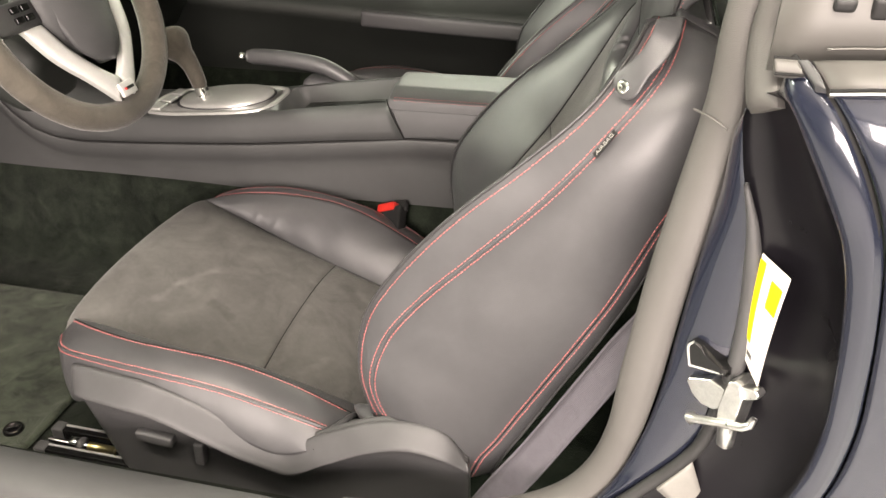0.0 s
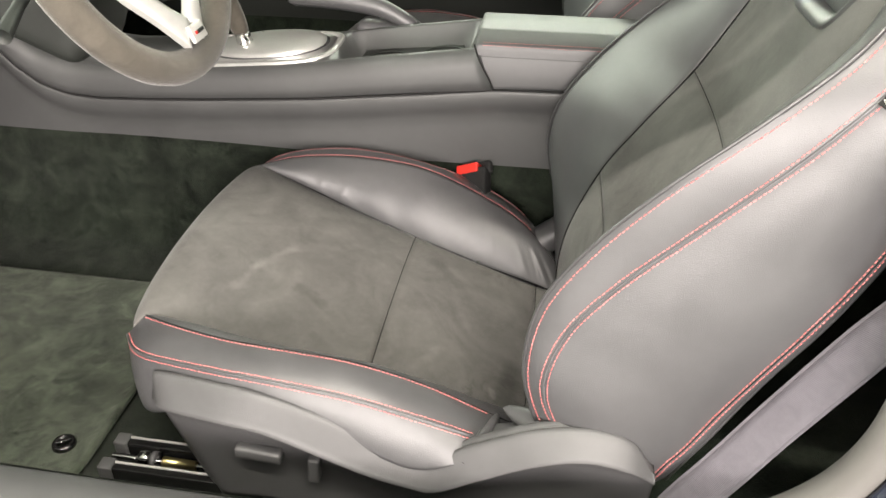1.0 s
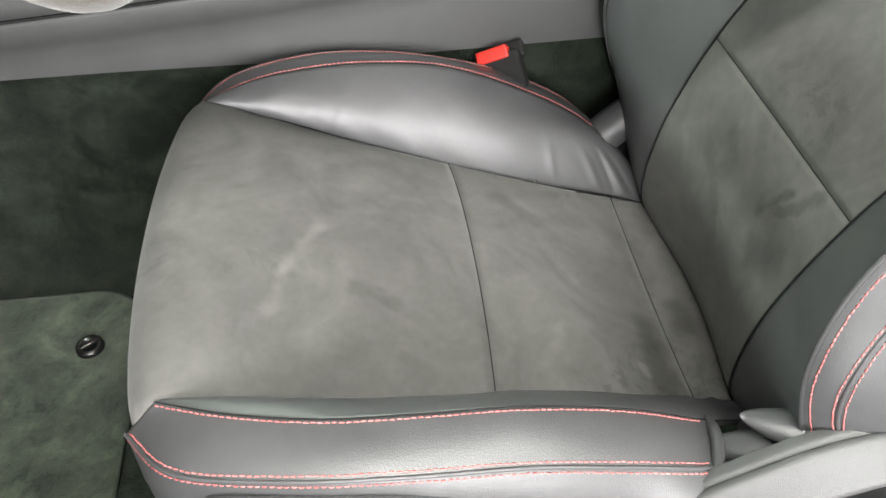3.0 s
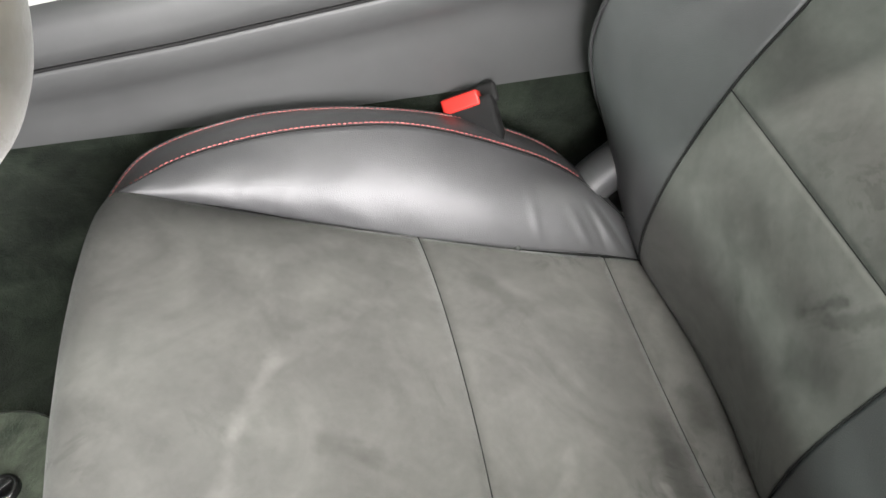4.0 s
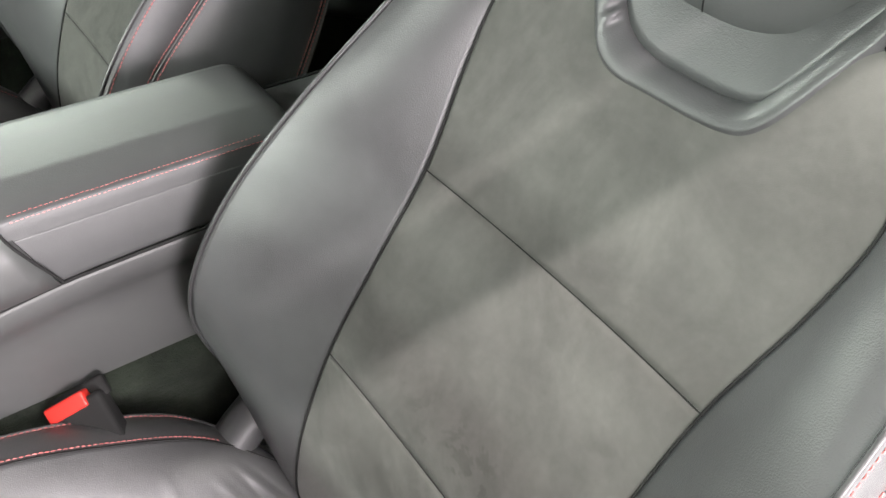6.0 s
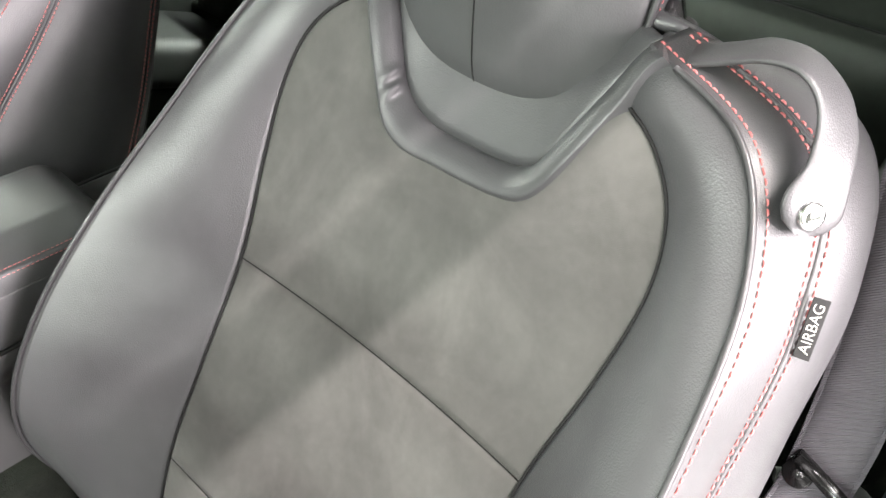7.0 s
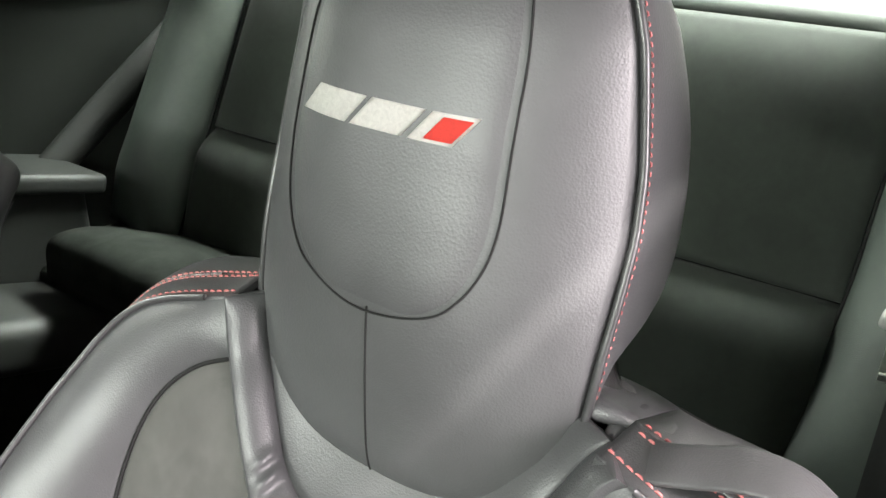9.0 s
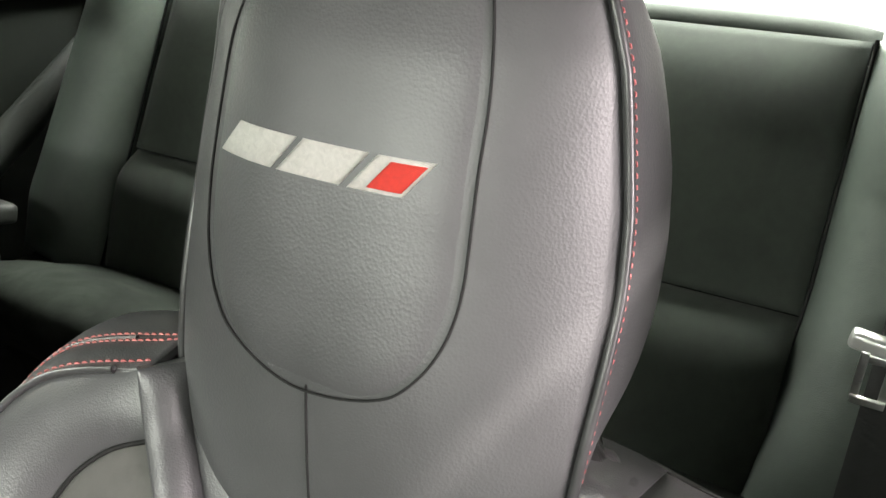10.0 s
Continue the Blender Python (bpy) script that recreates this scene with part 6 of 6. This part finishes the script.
def build_sticker():
    st = thing("tyre_sticker", (0.155, 0.68, 0.52), "white and yellow information sticker on the door jamb", "sticker")
    a, b, c, d = (np.array(p) for p in ((0.145, 0.690, 0.588), (0.166, 0.665, 0.580), (0.163, 0.670, 0.459), (0.151, 0.690, 0.474)))

    def quad(name, u0, u1, w0, w1, lift, mat, parent, label=""):
        n = np.array([-0.70, -0.62, 0.12])
        pts = []
        for layer in (lift, lift - 0.0008):
            for u in np.linspace(u0, u1, 4):
                for w in np.linspace(w0, w1, 8):
                    p = (a * (1 - u) + b * u) * (1 - w) + (d * (1 - u) + c * u) * w
                    pts.append(p + n * (layer + 0.003 * math.sin(math.pi * w)))
        f = grid_faces(4, 8, flip=True) + grid_faces(4, 8, base=32)
        return mesh_part(name, pts, f, mat, parent, label)

    paper = quad("sticker_paper", 0, 1, 0, 1, 0.0, STICKER, st, "white paper")
    quad("yellow_bar", 0.0, 0.22, 0.04, 0.78, 0.0006, YELLOW, paper, "yellow edge bar")
    quad("yellow_block", 0.50, 0.92, 0.12, 0.36, 0.0006, YELLOW, paper, "yellow block")
    quad("print_bar", 0.10, 0.40, 0.86, 0.91, 0.0006, TRIM, paper, "grey print bar")


build_sticker()


# ---------------------------------------------------------------- rear cabin
def build_rear_seat():
    rs = thing("rear_bench", (0.75, 1.5, 0.0), "black rear bench with two dark suede seats and leather bolsters", "rear seat")

    def back_at(z):
        return 0.754 + 0.50 * (z - 0.62)

    for yc, out in ((1.135, -1), (1.843, 1)):
        a = [(0.36, yc - 0.24, 0.31), (0.375, yc - 0.24, 0.375), (0.44, yc - 0.24, 0.378), (0.54, yc - 0.24, 0.335), (0.66, yc - 0.24, 0.285)]
        b = [(x, yc + 0.24, z) for x, _, z in a]
        v, f = cushion_panel(between(spl(a, 30), spl(b, 30), 24), (-0.2, 0, 1), 0.022, 0.05, 3, 4)
        mesh_part("rear_cushion", v, f, CUSHION_SUEDE_SHADED, rs, "black suede rear cushion with shade in its colour")
        for z0, z1, nm in ((0.27, 0.507, "rear_back_lower"), (0.511, 0.797, "rear_back_upper")):
            full = 1.0 if z0 < 0.3 else 0.0   # the lower panel swells out below the seam
            a = [(back_at(z) - full * float(np.interp(z, [0.30, 0.44, 0.475, 0.507], [0, 0.026, 0.026, -0.006])), yc - 0.192, z) for z in np.linspace(z0, z1, 9)]
            b = [(x, yc + 0.192, z) for x, _, z in a]
            v, f = cushion_panel(between(spl(a, 30), spl(b, 30), 24), (-1, 0, 0.3), 0.030, 0.03, 5, 2.8)
            mesh_part(nm, v, f, REAR_SUEDE_SHADED, rs, "black suede rear backrest panel")
        for s in (-1, 1):
            edge, zs = 0.196, np.linspace(0.285, 0.80, 9)
            far = np.interp(zs, [0.285, 0.80], [0.392, 0.355]) if s == out else np.full(9, 0.335)
            tuck = -0.022 if s == out == -1 else 0.0   # the door-side bolster spreads inwards at its foot
            a = [(back_at(z) - 0.006, yc + s * (edge + tuck * float(np.clip((0.52 - z) / 0.2, 0, 1))), z) for z in zs]
            b = [(back_at(z) - 0.045 + 0.04 * float(np.clip((0.40 - z) / 0.1, 0, 1)), yc + s * w, z + 0.03 * float(np.clip((0.40 - z) / 0.1, 0, 1))) for z, w in zip(zs, far)]
            v, f = cushion_panel(between(spl(a, 40), spl(b, 40), 16), (-1, 0, 0.3), 0.042, 0.03, 2.2, 7)
            bolster = mesh_part("rear_bolster", v, f, REAR_LEATHER_LIFTED, rs, "black leather rear bolster")
            cord("bolster_seam", spl(a, 40) + np.array([-0.002, 0, 0]), 0.0022, CORD, bolster, sides=6)
        top = [(back_at(0.797), yc - 0.20, 0.794), (0.866, yc - 0.20, 0.806), (0.90, yc - 0.20, 0.794)]
        v, f = cushion_panel(between(spl(top, 14), spl([(x, yc + 0.20, z) for x, _, z in top], 14), 20), (-0.3, 0, 1), 0.008, 0.03, 6, 3)
        mesh_part("rear_back_top", v, f, REAR_SUEDE_SHADED, rs, "rounded top of the rear backrest")
    block("bench_backing", (0.05, 1.50, 0.76), pose(0.775, 1.515, 0.415, 0, 26.5, 0), PLASTIC_DARK, rs, "dark bench backing", 0.01)
    block("rear_divider", (0.40, 0.10, 0.16), pose(0.52, 1.489, 0.30), PLASTIC, rs, "black plastic divider tray", 0.02)
    block("bench_base", (0.32, 1.44, 0.30), pose(0.54, 1.515, 0.15), CARPET, rs, "carpeted bench base", 0.02)


build_rear_seat()


def build_rear_ledge():
    ledge = thing("side_armrest", (0.40, 2.2, 0.40), "dark plastic side armrest beside the rear seat", "armrest", kind="structure")
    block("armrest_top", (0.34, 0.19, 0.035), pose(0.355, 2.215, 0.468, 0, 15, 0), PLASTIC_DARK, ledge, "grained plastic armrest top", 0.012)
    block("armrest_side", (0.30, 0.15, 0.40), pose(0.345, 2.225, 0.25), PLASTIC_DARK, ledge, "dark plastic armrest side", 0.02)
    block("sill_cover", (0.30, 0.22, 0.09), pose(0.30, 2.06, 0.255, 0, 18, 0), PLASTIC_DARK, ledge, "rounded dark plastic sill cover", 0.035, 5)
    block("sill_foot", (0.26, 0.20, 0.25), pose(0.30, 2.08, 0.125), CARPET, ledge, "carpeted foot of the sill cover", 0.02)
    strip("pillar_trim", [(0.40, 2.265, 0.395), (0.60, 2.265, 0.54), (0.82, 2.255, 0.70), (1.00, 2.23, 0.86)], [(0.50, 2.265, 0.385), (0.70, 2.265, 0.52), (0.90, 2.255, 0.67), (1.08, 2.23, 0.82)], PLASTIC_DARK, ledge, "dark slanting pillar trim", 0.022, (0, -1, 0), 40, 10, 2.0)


build_rear_ledge()


def wall_slab(name, outline, y0, y1, mat, label, category="wall"):
    return tagged(extrude_xz(name, outline, y0, y1, mat, None, label, "structure"), category=category)


wall_slab("wall_pillar_south", [(0.42, 0.742), (1.38, 0.742), (1.38, 0.85), (1.0, 1.10), (0.36, 1.15)], 0.70, 0.76, PLASTIC, "dark rear roof pillar trim")
wall_slab("wall_pillar_north", [(0.42, 0.742), (1.38, 0.742), (1.38, 0.85), (1.0, 1.10), (0.36, 1.15)], 2.27, 2.33, PLASTIC, "dark rear roof pillar trim")
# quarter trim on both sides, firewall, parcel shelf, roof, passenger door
# the far side's shade is in its colour; the near side is plain plastic
wall_slab("wall_north", [(0.26, -0.02), (1.30, -0.02), (1.30, 0.74), (0.30, 0.74), (0.24, 0.40)], 2.30, 2.36, TRIM_SHADED, "dark plastic rear side trim")
wall_slab("wall_south", [(0.34, -0.02), (1.30, -0.02), (1.30, 0.74), (0.34, 0.74)], 0.70, 0.755, PLASTIC, "dark plastic rear side trim")
tagged(block("wall_west", (0.05, 1.70, 0.80), pose(-1.78, 1.51, 0.38), CARPET, None, "black carpeted firewall", 0.01, kind="structure"), category="wall")
tagged(block("parcel_shelf", (0.54, 1.50, 0.03), pose(1.14, 1.515, 0.778), HEADLINER, None, "light grey parcel shelf below the rear window", 0.01, kind="structure"), category="shelf")
tagged(block("wall_east", (0.04, 1.60, 0.80), pose(1.42, 1.515, 0.40), PLASTIC_DARK, None, "dark cabin rear wall", 0.01, kind="structure"), category="wall")


def build_door():
    door = thing("door_1", (-0.7, 2.32, 0.2), "closed dark passenger door with an armrest ledge", "car door", kind="structure")
    xs = np.linspace(-1.60, 0.26, 40)
    prof = [(2.335, 0.02), (2.325, 0.20), (2.30, 0.30), (2.25, 0.335), (2.235, 0.365), (2.26, 0.385), (2.315, 0.40), (2.325, 0.55), (2.315, 0.68), (2.33, 0.74), (2.38, 0.75)]
    v = np.array([[(x, y - 0.0, z + 0.05 * max(0, (-0.75 - x)) * (0.3 < z < 0.41)) for y, z in prof] for x in xs]).reshape(-1, 3)
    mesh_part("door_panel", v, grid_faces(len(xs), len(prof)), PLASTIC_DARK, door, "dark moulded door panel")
    block("pull_handle", (0.54, 0.035, 0.045), pose(-0.47, 2.225, 0.352, 0, 2, 0), PLASTIC, door, "grey pull handle", 0.01)


build_door()


def build_roof():
    roof = thing("roof", (0.1, 1.5, 1.2), "car roof with grey headliner", "car roof", kind="structure")
    xs, ys = np.linspace(-0.55, 0.95, 24), np.linspace(0.78, 2.25, 24)
    lo = np.array([[(x, y, 1.17 - 0.05 * ((y - 1.515) / 0.73) ** 2 - 0.05 * ((x - 0.2) / 0.75) ** 2) for y in ys] for x in xs])
    v = np.concatenate([lo.reshape(-1, 3), (lo + (0, 0, 0.035)).reshape(-1, 3)])
    n = 24
    f = grid_faces(n, n, flip=True) + grid_faces(n, n, base=n * n)
    for k in range(n - 1):
        for a, b in ((k, k + 1), (n * (n - 1) + k, n * (n - 1) + k + 1), (k * n, (k + 1) * n), (k * n + n - 1, (k + 1) * n + n - 1)):
            f.append((a, b, b + n * n, a + n * n))
    mesh_part("headliner", v, f, HEADLINER, roof, "grey headliner")
    cord("roof_rail", spl([(-1.45, 0.70, 0.74), (-1.0, 0.725, 0.98), (-0.55, 0.742, 1.075), (0.0, 0.745, 1.096), (0.6, 0.76, 1.09), (0.98, 0.78, 1.03)], 40), 0.030, PAINT, roof, "dark blue roof rail", 12)
    cord("roof_rail", spl([(-1.45, 2.31, 0.74), (-1.0, 2.285, 0.98), (-0.55, 2.265, 1.10), (0.0, 2.255, 1.14), (0.6, 2.24, 1.12), (0.98, 2.23, 1.05)], 40), 0.030, PAINT, roof, "dark blue roof rail", 12)


build_roof()


tagged(block("wall_fender", (1.1, 0.12, 0.86), pose(-2.10, 0.62, 0.30), PAINT, None, "dark blue front fender of the car", 0.03, kind="structure"), category="car body panel")
tagged(block("wall_bonnet", (1.2, 1.75, 0.05), pose(-2.40, 1.515, 0.74, 0, -4, 0), PAINT, None, "dark blue bonnet of the car", 0.02, kind="structure"), category="car body panel")


# ---------------------------------------------------------------- garage round the car
def room():
    x0, x1, y0, y1, z0, z1 = -4.5, 5.0, -3.2, 6.0, -0.28, 2.62
    t = 0.1
    for name, size, at, mat, label in (
        ("ground", (x1 - x0, y1 - y0, t), ((x0 + x1) / 2, (y0 + y1) / 2, z0 - t / 2), CONCRETE, "grey painted garage floor"),
        ("ceiling", (x1 - x0, y1 - y0, t), ((x0 + x1) / 2, (y0 + y1) / 2, z1 + t / 2), WALL, "white garage ceiling"),
        ("wall_garage_west", (t, y1 - y0, z1 - z0), (x0 - t / 2, (y0 + y1) / 2, (z0 + z1) / 2), WALL, "white garage wall"),
        ("wall_garage_east", (t, y1 - y0, z1 - z0), (x1 + t / 2, (y0 + y1) / 2, (z0 + z1) / 2), WALL, "white garage wall"),
        ("wall_garage_south", (x1 - x0, t, z1 - z0), ((x0 + x1) / 2, y0 - t / 2, (z0 + z1) / 2), WALL, "white garage wall"),
        ("wall_garage_north", (x1 - x0, t, z1 - z0), ((x0 + x1) / 2, y1 + t / 2, (z0 + z1) / 2), WALL, "white garage wall"),
    ):
        tagged(block(name, size, pose(*at), mat, None, label, 0.0, kind="structure"), category=name.split("_")[0])


room()
